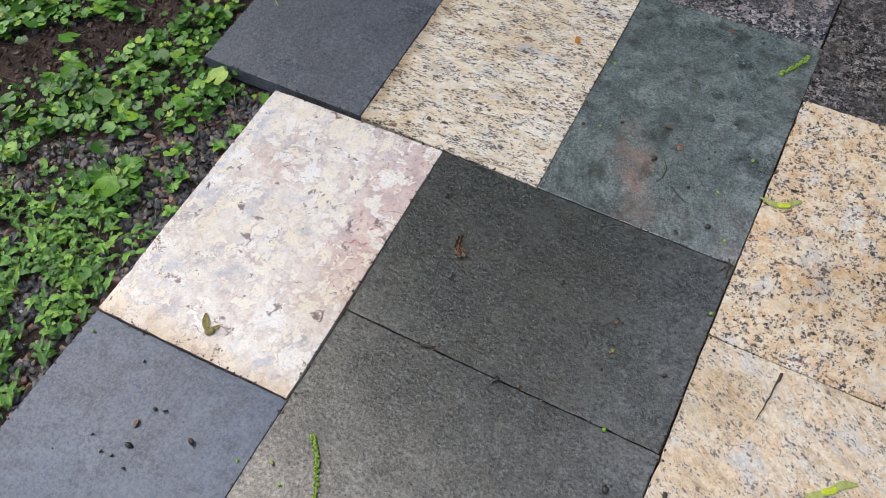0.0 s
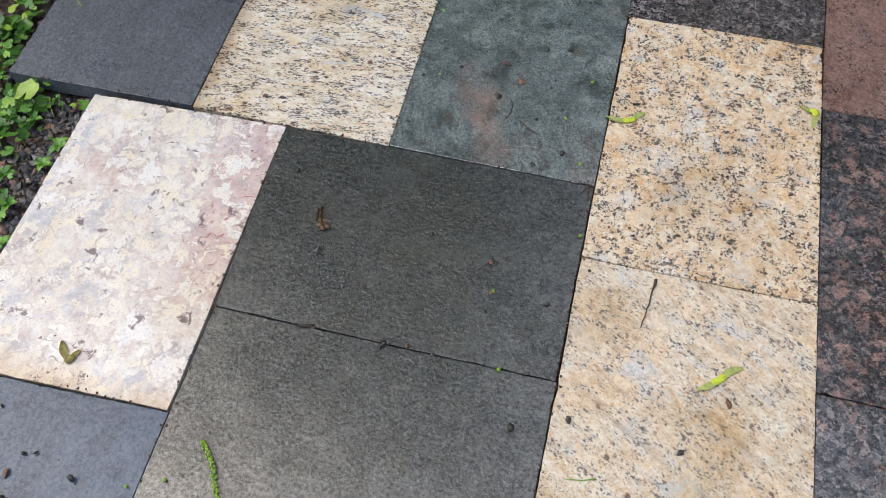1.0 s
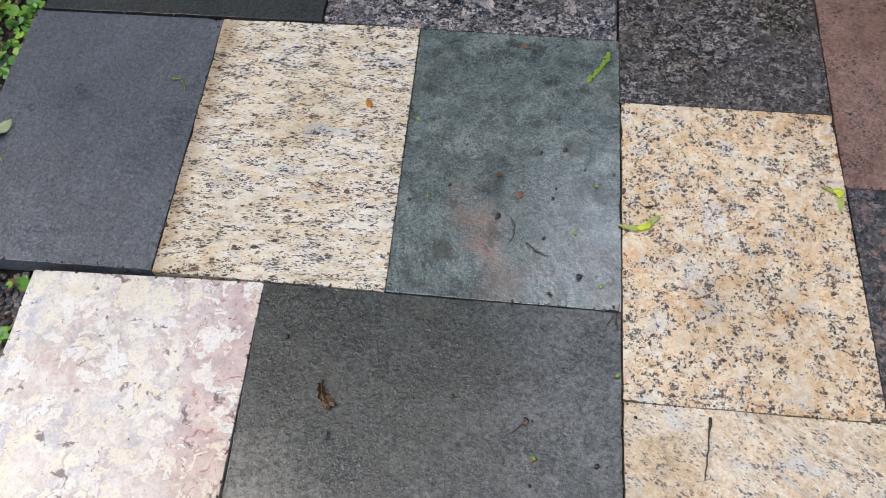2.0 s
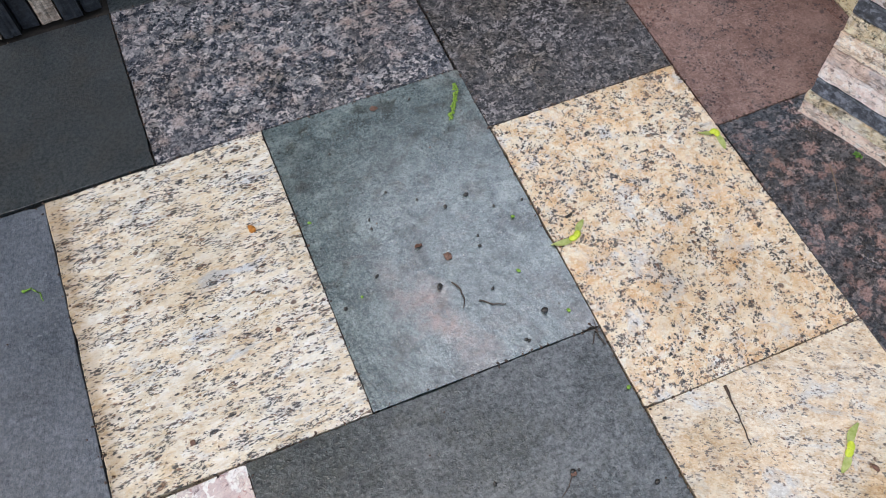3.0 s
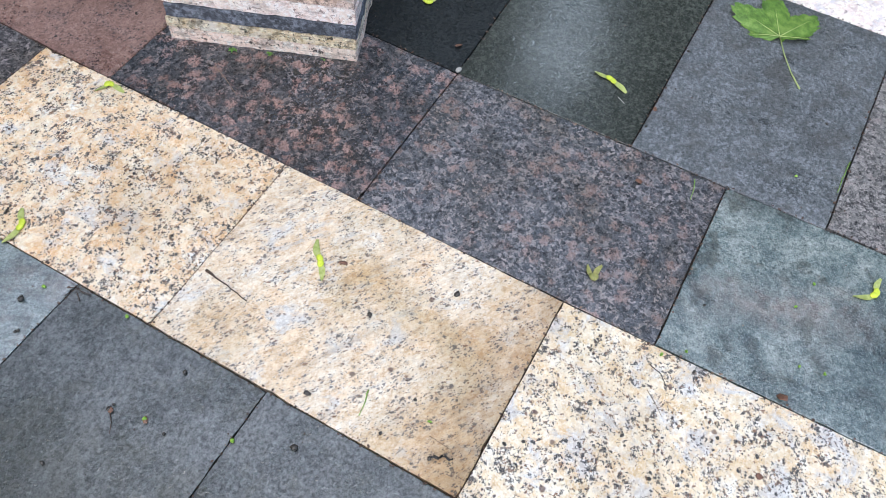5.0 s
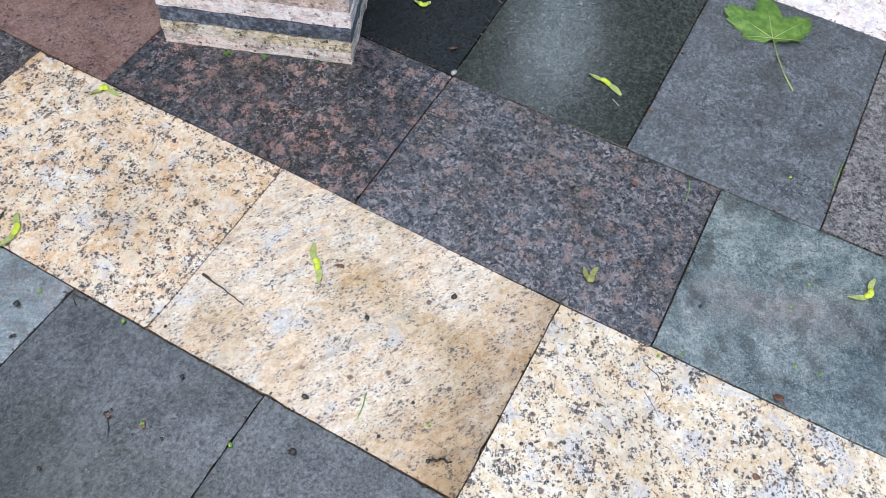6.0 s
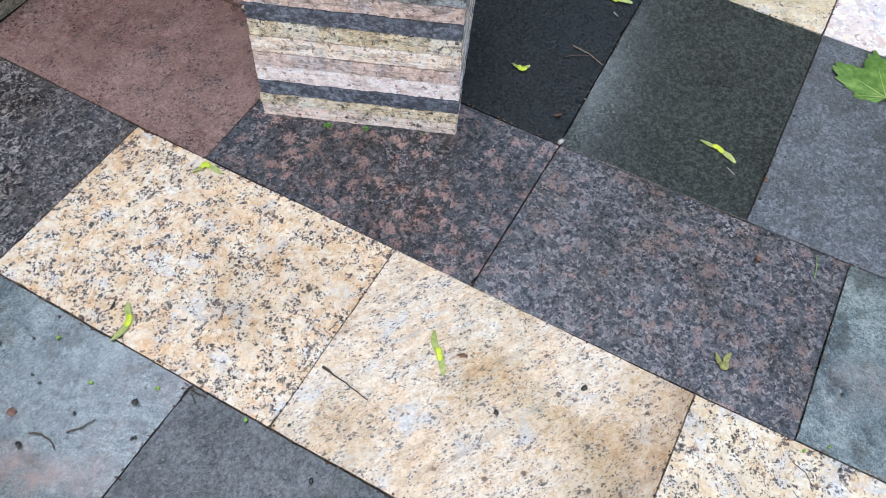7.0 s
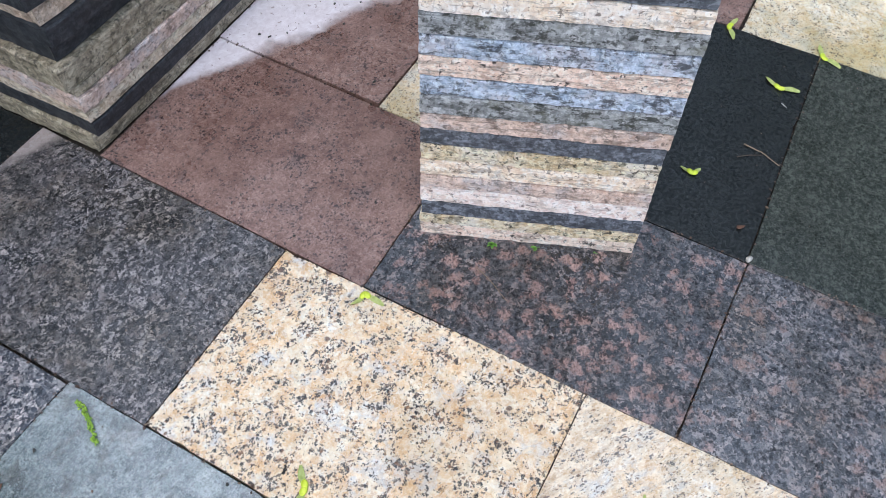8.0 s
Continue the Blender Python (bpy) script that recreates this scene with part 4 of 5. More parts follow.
def loose_specks():
    """Fine dark specks and flakes strewn over all the slabs."""
    rnd = random.Random(91)
    verts, faces = [], []
    for ob in pavement.children:
        c, box = ob.location, [v.co for v in ob.data.vertices]
        wx, wy = max(p.x for p in box) * 0.96, max(p.y for p in box) * 0.96
        many = 110 if "red-brown" in ob.get("label", "") else 26
        for _ in range(many):
            x, y = c.x + rnd.uniform(-wx, wx), c.y + rnd.uniform(-wy, wy)
            size = rnd.choice((0.0005, 0.0006, 0.0008, 0.0011, 0.0015))
            b = len(verts)
            pts = pebble_points(rnd, size, 0.5)
            low = min(q[2] for q in pts)
            verts += [(q[0] + x, q[1] + y, q[2] - low + 0.0002) for q in pts]
            faces += [tuple(i + b for i in f) for f in ICO_F]
    me = mesh_from("loose_specks", verts, faces)
    me.materials.append(M_LITTER)
    tagged(new("loose_specks", me), "fine dark specks of dirt strewn over the slabs", "dirt", kind="stuff")


loose_specks()


def litter_sticks():
    rnd = random.Random(21)
    verts, faces = [], []
    made = 0
    while made < 150:
        x, y = rnd.uniform(-1.5, -0.8), rnd.uniform(-0.6, 0.65)
        if not outside_paving(x, y) or rnd.random() > max(soil_patch(x, y), 0.1):
            continue
        a, length = rnd.uniform(0, 6.28), rnd.uniform(0.015, 0.08)
        pts = []
        for i in range(4):
            px, py = x + math.cos(a) * length * i / 3 + rnd.uniform(-0.003, 0.003), y + math.sin(a) * length * i / 3 + rnd.uniform(-0.003, 0.003)
            if not outside_paving(px, py):
                break
            pts.append((px, py, ground_z(px, py) + rnd.uniform(0.003, 0.01)))
        if len(pts) < 4:
            continue
        made += 1
        r = rnd.uniform(0.0004, 0.0013)
        tube(verts, faces, pts, [r, r, r * 0.9, r * 0.6], 4)
    me = mesh_from("litter_sticks", verts, faces)
    me.materials.append(M_LITTER)
    tagged(new("litter_sticks", me), "thin dry brown sticks on the bare soil", "sticks", kind="stuff")


litter_sticks()


def leaf_material(name, tones, rough=0.42):
    k = Mat(name, rough)
    r = k.node("NewGeometry").outputs["Random Per Island"]
    base = k.ramp(r, tones)
    p = k.place()
    base = k.mix(k.span(k.noise(p, 160, 4, 0.6), 0.4, 0.7, 0.0, 0.4), base, tones[0][1])
    base = k.mix(k.span(k.noise(p, 16, 4, 0.6), 0.42, 0.62, 0.0, 0.6), base, (0.5, 0.6, 0.55), "MULTIPLY")
    k.bump(k.noise(p, 320, 3), 0.3, 0.0015)
    k.b.inputs["Subsurface Weight"].default_value = 0.0
    return k.done(base)


M_IVY = leaf_material("ground_cover_leaf", ((0.0, (0.04, 0.12, 0.018)), (0.4, (0.1, 0.27, 0.035)), (0.75, (0.18, 0.4, 0.05)), (0.93, (0.32, 0.55, 0.06)), (1.0, (0.48, 0.56, 0.08))), 0.36)
M_WEED = leaf_material("weed_leaf", ((0.0, (0.06, 0.16, 0.02)), (0.5, (0.14, 0.34, 0.045)), (1.0, (0.27, 0.5, 0.06))))
M_GRASS = leaf_material("grass_blade", ((0.0, (0.05, 0.12, 0.02)), (0.6, (0.13, 0.26, 0.045)), (1.0, (0.3, 0.36, 0.13))))


def round_leaf(verts, faces, at, size, turn, tilt, aim, rnd, lobes=5, notch=0.55, stem_from=None):
    """A scalloped kidney-shaped leaf, cupped, on a thin stalk."""
    q = Euler((tilt * math.cos(aim), tilt * math.sin(aim), turn)).to_matrix()
    n = 13
    b = len(verts)
    cup = rnd.uniform(0.05, 0.3)
    verts.append(tuple(Vector(at)))
    ring = []
    for i in range(n):
        a = -math.pi + 0.35 + (2 * math.pi - 0.7) * i / (n - 1)
        r = size * (1 - notch * 0.25 * abs(a / math.pi) ** 3) * (1 + 0.09 * math.cos(a * lobes * 1.6)) * rnd.uniform(0.94, 1.06)
        z = cup * r * (0.5 + 0.5 * math.cos(2 * a)) + size * rnd.uniform(-0.04, 0.04)
        verts.append(tuple(Vector(at) + q @ Vector((r * math.cos(a), r * math.sin(a), z))))
    for i in range(n - 1):
        faces.append((b, b + 1 + i, b + 2 + i))
    if stem_from:
        tube(verts, faces, [stem_from, ((stem_from[0] + at[0]) / 2 + rnd.uniform(-0.002, 0.002), (stem_from[1] + at[1]) / 2, (stem_from[2] * 0.4 + at[2] * 0.6)), at], [0.0006, 0.0006, 0.0005], 3)


def ground_cover():
    rnd = random.Random(31)
    verts, faces = [], []
    made = 0
    while made < 6800:
        x, y = rnd.uniform(-1.6, -0.78), rnd.uniform(-0.75, 0.75)
        if not outside_paving(x + 0.012, y - 0.008):
            continue
        clump = noise.noise((x * 14, y * 14, 4)) + 0.5 * noise.noise((x * 35, y * 35, 9))
        dens = min(1, max(0.2, 0.7 + 1.4 * clump))
        if soil_patch(x, y):
            dens = 0.3 if clump > 0.35 else 0.03
        elif gravel_patch(x, y):
            dens = 0.25 if clump > 0.38 else 0.025
        if y < -0.22:
            dens *= 0.5 if clump > 0.0 else 0.15
        if rnd.random() > dens:
            continue
        made += 1
        size = rnd.choice((0.004, 0.005, 0.006, 0.006, 0.007, 0.008, 0.009, 0.012)) * rnd.uniform(0.8, 1.2)
        if y < -0.2:
            size *= 0.7
        if x < -1.15:
            size *= 1.15
        g = ground_z(x, y)
        z = g + rnd.uniform(0.006, 0.022) + 0.014 * max(0, clump)
        if x > -1.0 and y > 0.1:
            z = min(z, -0.002)
        round_leaf(verts, faces, (x, y, z), size, rnd.uniform(0, 6.28), rnd.uniform(0.0, 0.75), rnd.uniform(0, 6.28), rnd,
                   stem_from=(x + rnd.uniform(-0.008, 0.008), y + rnd.uniform(-0.008, 0.008), g - 0.002) if rnd.random() < 0.5 else None)
    for x, y, size in ((-1.203, 0.054, 0.02), (-0.916, -0.178, 0.021), (-0.904, 0.095, 0.022), (-1.236, 0.169, 0.024), (-0.87, -0.075, 0.012), (-0.98, -0.12, 0.016), (-1.02, 0.09, 0.016), (-1.05, -0.03, 0.017)):
        g = ground_z(x, y)
        round_leaf(verts, faces, (x, y, min(g + 0.034, -0.001)), size, rnd.uniform(0, 6.28), 0.25, rnd.uniform(0, 6.28), rnd, stem_from=(x + 0.012, y - 0.006, g - 0.002))
    me = mesh_from("ground_cover", verts, faces, True)
    me.materials.append(M_IVY)
    tagged(new("ground_cover", me), "dense low green ground cover of small round leaves", "ground cover", kind="stuff")


ground_cover()


def pointed_leaf(verts, faces, base, aim, length, width, rise, rnd, teeth=4, droop=0.4):
    """A toothed leaf from its base, with a folded midrib."""
    dx, dy = math.cos(aim), math.sin(aim)
    b = len(verts)
    n = teeth * 2 + 1
    for i in range(n + 1):
        f = i / n
        w = width * math.sin(math.pi * min(1, f * 0.9 + 0.12)) ** 0.8 * (1.0 if i % 2 else 0.72)
        z = base[2] + rise * math.sin(f * 1.5) - droop * length * f * f
        cx, cy = base[0] + dx * length * f, base[1] + dy * length * f
        if i == n:
            w = 0.0003
        for side in (-1, 0, 1):
            verts.append((cx - dy * w * side, cy + dx * w * side, z + (0.25 * w if side else 0)))
    for i in range(n):
        for s_ in (0, 1):
            a = b + i * 3 + s_
            faces.append((a, a + 1, a + 4, a + 3))


def weeds():
    rnd = random.Random(41)
    verts, faces = [], []
    spots = [(-0.985, -0.07), (-0.93, -0.12), (-0.88, 0.06), (-0.905, 0.085), (-1.06, 0.06), (-1.1, 0.25), (-0.87, -0.05), (-0.815, 0.02), (-0.83, -0.1), (-0.82, -0.02), (-0.81, -0.16), (-1.18, 0.02)]
    for x, y in spots:
        g = ground_z(x, y)
        near = x > -0.9
        for i in range(rnd.randint(4, 6)):
            length = rnd.uniform(0.012, 0.02) if near else rnd.uniform(0.02, 0.035)
            pointed_leaf(verts, faces, (x, y, g + 0.012), i * 1.3 + rnd.uniform(-0.4, 0.4), length, length * 0.36, rnd.uniform(0.004, 0.012), rnd)
    for _ in range(2600):
        x, y = rnd.uniform(-1.25, -0.79), rnd.uniform(-0.75, -0.2)
        if not outside_paving(x + 0.012, y) or gravel_patch(x, y) and rnd.random() > 0.12 or noise.noise((x * 16, y * 16, 3)) < -0.25:
            continue
        g = ground_z(x, y) + rnd.uniform(0.004, 0.026)
        a = rnd.uniform(0, 6.28)
        for i in range(2):
            length = rnd.choice((0.008, 0.011, 0.014, 0.019)) * rnd.uniform(0.85, 1.15)
            pointed_leaf(verts, faces, (x, y, g), a + i * 3.1, length, length * 0.3, rnd.uniform(0.0, 0.006), rnd, 2)
    me = mesh_from("weeds", verts, faces)
    me.materials.append(M_WEED)
    tagged(new("weeds", me), "bright green toothed weeds sprouting from the gravel", "weeds", kind="stuff")
    verts, faces = [], []
    for _ in range(900):
        x, y = rnd.uniform(-1.2, -0.8), rnd.uniform(-0.7, 0.2)
        if not outside_paving(x + 0.02, y) or soil_patch(x, y) or (y > -0.1 and rnd.random() < 0.8):
            continue
        g = ground_z(x, y)
        a, length = rnd.uniform(0, 6.28), rnd.uniform(0.02, 0.05)
        b = len(verts)
        for i in range(4):
            f = i / 3
            w = 0.0011 * (1 - f * 0.9)
            r = length * 0.6 * f * f
            cx, cy, z = x + math.cos(a) * r, y + math.sin(a) * r, g + length * 0.8 * f * (1 - 0.3 * f)
            if not outside_paving(cx, cy):
                cx = -0.80 if cy < 0.118 else -0.97
            verts += [(cx - math.sin(a) * w, cy + math.cos(a) * w, z), (cx + math.sin(a) * w, cy - math.cos(a) * w, z + w)]
        faces += [(b + 2 * i, b + 2 * i + 1, b + 2 * i + 3, b + 2 * i + 2) for i in range(3)]
    me = mesh_from("grass", verts, faces)
    me.materials.append(M_GRASS)
    tagged(new("grass", me), "sparse thin green grass blades", "grass", kind="stuff")


weeds()

# ---- small things lying on the slabs ----
GREEN_S = plain("samara_green", (0.28, 0.35, 0.07), (0.5, 0.54, 0.2), 150, 0.45)
OLIVE_S = plain("samara_olive", (0.2, 0.22, 0.05), (0.36, 0.34, 0.12), 150, 0.5)
BROWN_S = plain("samara_brown", (0.14, 0.1, 0.03), (0.34, 0.3, 0.08), 150, 0.5)
SEED_S = plain("samara_seed", (0.5, 0.6, 0.03), (0.66, 0.76, 0.07), 200, 0.4)
M_TWIG = plain("twig_bark", (0.035, 0.022, 0.016), (0.1, 0.065, 0.045), 300, 0.6)
M_TWIG2 = plain("twig_tan", (0.16, 0.11, 0.07), (0.3, 0.22, 0.15), 300, 0.6)
M_CATKIN = plain("catkin_green", (0.16, 0.3, 0.03), (0.38, 0.55, 0.06), 400, 0.5)
M_GRIT = plain("grit_dark", (0.018, 0.018, 0.018), (0.07, 0.06, 0.05), 500, 0.35)
M_BUD = plain("bud_green", (0.1, 0.24, 0.02), (0.3, 0.5, 0.06), 300, 0.4)
M_PETAL = plain("petal_orange", (0.55, 0.16, 0.02), (0.75, 0.32, 0.05), 300, 0.5)
M_STONE_BIT = plain("grey_stone_bit", (0.06, 0.066, 0.068), (0.2, 0.21, 0.21), 300, 0.5)
M_CHIP = plain("leaf_chip_rust", (0.09, 0.045, 0.03), (0.24, 0.12, 0.075), 300, 0.5)
M_PALE = plain("pebble_pale", (0.3, 0.29, 0.27), (0.5, 0.48, 0.45), 300, 0.5)


def samara(material, x, y, a1, a2, l1, l2):
    """A winged maple seed pair lying flat: two seeds, two wings."""
    root = thing("samara", pose(x, y, 0.0006), "fresh winged maple seed pair lying on wet stone" if material is GREEN_S else "withered winged maple seed pair lying on stone", "maple seed", "fallen maple seeds")
    rnd = random.Random(int(x * 1000) * 31 + int(y * 1000))
    for a, length in ((a1, l1), (a2, l2)):
        verts, faces = [], []
        bend = rnd.uniform(-0.25, 0.25)
        curl = rnd.uniform(0.1, 0.3)
        n = 9
        for i in range(n):
            f = i / (n - 1)
            top = (0.0012 + length * 0.17 * math.sin(min(1, f * 1.05) * math.pi * 0.9) ** 1.3) * (1 if f < 0.93 else 0.7)
            low = 0.0012 + length * 0.045 * math.sin(f * math.pi)
            for j, side in enumerate((-low, (top - low) / 2, top)):
                px, py = length * f, side + bend * length * f * f
                z = 0.0009 + curl * length * 0.18 * math.sin(f * math.pi) + (0.0012 * math.sin(i * 2.3) if j == 1 else 0) + (0.002 * f if j == 2 else 0)
                verts.append((px, py, z))
        for i in range(n - 1):
            for j in (0, 1):
                p = i * 3 + j
                faces.append((p, p + 3, p + 4, p + 1))
        m = len(verts)
        verts += [(v[0], v[1], v[2] + 0.0004) for v in verts]
        faces += [tuple(m + i for i in reversed(f)) for f in faces]
        part("wing", mesh_from("wing", verts, faces, True), material, root, "", pose(0, 0, 0, 0, 0, a))
        bm = bmesh.new()
        bmesh.ops.create_icosphere(bm, subdivisions=2, radius=1.0, matrix=Matrix.LocRotScale((0.0042, 0.0, 0.0027), None, (0.0068, 0.0048, 0.003)))
        me = bpy.data.meshes.new("seed")
        bm.to_mesh(me)
        bm.free()
        part("seed", me, SEED_S if material is GREEN_S else material, root, "plump yellow-green seed" if material is GREEN_S else "", pose(0, 0, 0, 0, 0, a))
    return root


samara(GREEN_S, 0.031, 0.250, -177, 45, 0.036, 0.030)
samara(GREEN_S, 0.302, 0.333, 175, -112, 0.026, 0.032)
samara(GREEN_S, 0.743, -0.351, 83, -124, 0.032, 0.036)
samara(GREEN_S, 0.196, -0.138, 53, -151, 0.036, 0.031)
samara(GREEN_S, 0.740, 0.002, 60, -40, 0.022, 0.018)
samara(OLIVE_S, 0.368, -0.481, 58, 8, 0.025, 0.027)
samara(GREEN_S, 0.554, -0.839, 11, 137, 0.031, 0.034)
samara(GREEN_S, 1.108, 0.058, -29, -157, 0.029, 0.034)
samara(GREEN_S, 0.995, -0.065, 51, -77, 0.032, 0.036)
samara(GREEN_S, 1.109, -0.112, 11, -108, 0.033, 0.036)
samara(BROWN_S, -0.611, -0.313, 130, 75, 0.034, 0.020)


def twig(name, label, category, material, points, r, knob=0.0):
    """A thin bent stick through the points given, lying on the stone."""
    x0, y0 = points[0][:2]
    rnd = random.Random(int(x0 * 997) + 5)
    pts = []
    for (xa, ya), (xb, yb) in zip(points, points[1:]):
        for i in range(4):
            f = i / 4
            pts.append((xa + (xb - xa) * f - x0 + rnd.uniform(-r, r) * 0.7, ya + (yb - ya) * f - y0 + rnd.uniform(-r, r) * 0.7, r * 1.05 + rnd.uniform(0, r * 0.6)))
    pts.append((points[-1][0] - x0, points[-1][1] - y0, r))
    radii = [r * (1.0 - 0.45 * i / (len(pts) - 1)) for i in range(len(pts))]
    if knob:
        radii[0] = radii[1] = r * knob
    verts, faces = [], []
    tube(verts, faces, pts, radii, 6)
    me = mesh_from(name, verts, faces, True)
    me.materials.append(material)
    ob = tagged(new(name, me), label, category)
    ob.location = (x0, y0, 0.0008)
    return ob


twig("twig", "short dark twig on sandy granite", "twig", M_TWIG, [(0.103, -0.013), (0.098, -0.05), (0.092, -0.089)], 0.0012, 1.8)
twig("twig", "thin reddish twig on dark red granite", "twig", M_TWIG2, [(0.418, 0.218), (0.408, 0.19), (0.389, 0.154)], 0.0007)
twig("twig", "thin dark twig on blue-green stone", "twig", M_TWIG, [(-0.129, 0.213), (-0.115, 0.201), (-0.099, 0.194)], 0.0011)
twig("twig", "fine forked dark twig on black stone", "twig", M_TWIG2, [(0.841, -0.051), (0.838, -0.08), (0.824, -0.114)], 0.0013)
twig("twig", "fine brown twig on black stone", "twig", M_TWIG, [(0.810, -0.050), (0.822, -0.065), (0.834, -0.085)], 0.001)
twig("twig", "hair-thin dark twig on pale granite", "twig", M_TWIG, [(0.286, -0.596), (0.28, -0.615), (0.264, -0.630)], 0.0007)
twig("twig", "hair-thin tan twig on pale granite", "twig", M_TWIG2, [(0.250, -0.607), (0.24, -0.62), (0.225, -0.637)], 0.0006)
twig("stalk", "curled brown leaf stalk on blue-green stone", "stalk", M_TWIG, [(-0.153, 0.252), (-0.146, 0.238), (-0.147, 0.222), (-0.153, 0.210)], 0.0012)
for ends in ([(-0.02, 0.1), (-0.012, 0.112), (-0.002, 0.118)], [(-0.024, 0.122), (-0.01, 0.116), (0.0, 0.107)], [(-0.006, 0.092), (-0.008, 0.108), (-0.004, 0.131)], [(-0.013, 0.128), (-0.007, 0.118), (-0.009, 0.1)]):
    twig("stalk", "fine brown stalk caught at the corner of three slabs", "stalk", M_TWIG, ends, 0.0007)
twig("stalk", "thin pale stalk on sandy granite", "stalk", M_TWIG2, [(0.053, -0.394), (0.052, -0.41), (0.051, -0.425)], 0.0005)
twig("stalk", "fine dry stalk hanging from a small bud", "stalk", M_TWIG, [(-0.117, -0.037), (-0.128, -0.05), (-0.141, -0.058)], 0.0007)
twig("bark_strip", "black curled strip of bark on sandy granite", "bark", M_GRIT, [(0.026, -0.406), (0.034, -0.416), (0.041, -0.433)], 0.0028)
twig("grass_clipping", "green grass clipping on sandy granite", "grass blade", M_BUD, [(0.066, -0.297), (0.05, -0.302), (0.031, -0.305)], 0.0009)
twig("grass_clipping", "green grass blade in the joint", "grass blade", M_BUD, [(0.615, -0.544), (0.595, -0.549), (0.574, -0.551)], 0.0008)
twig("grass_clipping", "green grass blade along the joint", "grass blade", M_BUD, [(0.781, -0.747), (0.74, -0.744), (0.709, -0.744)], 0.0009)
twig("stalk", "curved fresh green stalk on blue-black slate", "stalk", M_BUD, [(-0.694, 0.462), (-0.681, 0.463), (-0.671, 0.452), (-0.668, 0.438)], 0.0014, 1.7)
twig("straw_bit", "pale straw bit on black stone", "straw", M_PALE, [(0.963, -0.079), (0.956, -0.09)], 0.0011)
twig("straw_bit", "pale straw bit on green-black stone", "straw", M_PALE, [(0.712, -0.375), (0.704, -0.39)], 0.0007)


def lump(name, label, category, material, x, y, size, flat=0.6, rough=0.2, group=""):
    """A pebble, bud or bit resting on the stone."""
    rnd = random.Random(int(x * 9973) + int(y * 7919))
    pts = pebble_points(rnd, size, flat, rough)
    low = min(p[2] for p in pts)
    me = mesh_from(name, [(p[0], p[1], p[2] - low) for p in pts], ICO_F, rough < 0.25)
    me.materials.append(material)
    ob = tagged(new(name, me), label, category, group)
    ob.location = (x, y, 0.0004)
    return ob


for x, y in ((-0.081, 0.374), (-0.057, 0.166), (0.159, -0.241), (0.247, -0.327), (0.023, -0.234), (-0.043, -0.26), (-0.117, -0.037), (-0.17, 0.251), (-0.535, -0.448), (-0.606, -0.489)):
    lump("pebble", "small dark grey pebble on a slab", "pebble", M_GRIT, x, y, 0.0052, 0.6, 0.22, "loose dark pebbles")
for x, y in ((-0.185, 0.423), (-0.115, 0.367), (-0.148, 0.394), (-0.092, 0.305), (-0.096, 0.289), (-0.052, 0.341), (-0.011, 0.336), (-0.106, 0.222), (-0.242, 0.299), (-0.222, 0.388), (-0.224, 0.373), (-0.297, 0.269),
             (-0.238, 0.519), (-0.093, 0.57), (-0.096, 0.138), (-0.108, -0.114), (-0.207, -0.015), (-0.031, -0.084), (-0.093, 0.135), (0.014, -0.021), (0.025, -0.34), (0.085, -0.355)):
    lump("grit", "tiny dark grain of grit on a slab", "grit", M_GRIT, x, y, 0.0025 + 0.0012 * ((x * 977) % 1), 0.7, 0.18, "grains of grit")
for x, y in ((0.306, -0.652), (0.105, -0.498), (0.091, -0.479), (0.175, -0.602), (0.234, -0.709), (0.141, -0.652), (0.41, -0.631), (0.863, -0.67), (0.841, -0.693), (0.879, -0.439), (0.676, -0.439), (0.781, -0.451),
             (-0.607, -0.434), (-0.593, -0.43), (-0.617, -0.51), (-0.634, -0.512), (-0.659, -0.499), (-0.593, -0.516), (-0.665, -0.386), (-0.426, 0.046), (-0.109, -0.037)):
    lump("grit", "tiny dark grain of grit on a slab", "grit", M_GRIT, x, y, 0.0022 + 0.0012 * ((x * 977) % 1), 0.7, 0.18, "grains of grit")
for x, y in ((-0.035, 0.314), (-0.063, 0.233), (-0.028, 0.154), (-0.271, 0.277), (-0.301, 0.416), (-0.105, -0.082), (-0.007, 0.031), (-0.073, -0.19), (0.069, -0.385), (0.525, -0.756), (0.474, -0.743), (0.386, -0.773),
             (0.393, -0.806), (0.329, -0.633), (0.307, -0.605), (0.706, -0.679), (-0.468, -0.44), (-0.427, -0.422), (-0.404, -0.441), (-0.76, -0.383)):
    lump("bud", "tiny green tree bud on a slab", "bud", M_BUD, x, y, 0.0032, 0.7, 0.25, "fallen green buds")
for x, y in ((0.21, -0.166), (0.719, -0.438), (0.566, -0.471), (0.213, -0.77), (-0.149, 0.575), (-0.617, -0.46), (-0.174, 0.322), (-0.143, 0.29)):
    lump("leaf_chip", "small rust-brown chip of leaf on a slab", "leaf chip", M_CHIP, x, y, 0.0055, 0.35, 0.3, "rusty leaf chips")
for x, y in ((-0.526, 0.17), (-0.387, 0.275)):
    lump("leaf_chip", "rust-brown chip of leaf on speckled cream granite", "leaf chip", M_CHIP, x, y, 0.005, 0.35, 0.3, "rusty leaf chips")
lump("leaf_chip", "orange-tan chip of leaf on grey stone", "leaf chip", M_CHIP, 0.676, -0.096, 0.007, 0.3, 0.3, "rusty leaf chips")
lump("leaf_chip", "brown withered chip of leaf at a slab joint", "leaf chip", M_CHIP, 0.329, -0.766, 0.008, 0.35, 0.35, "rusty leaf chips")
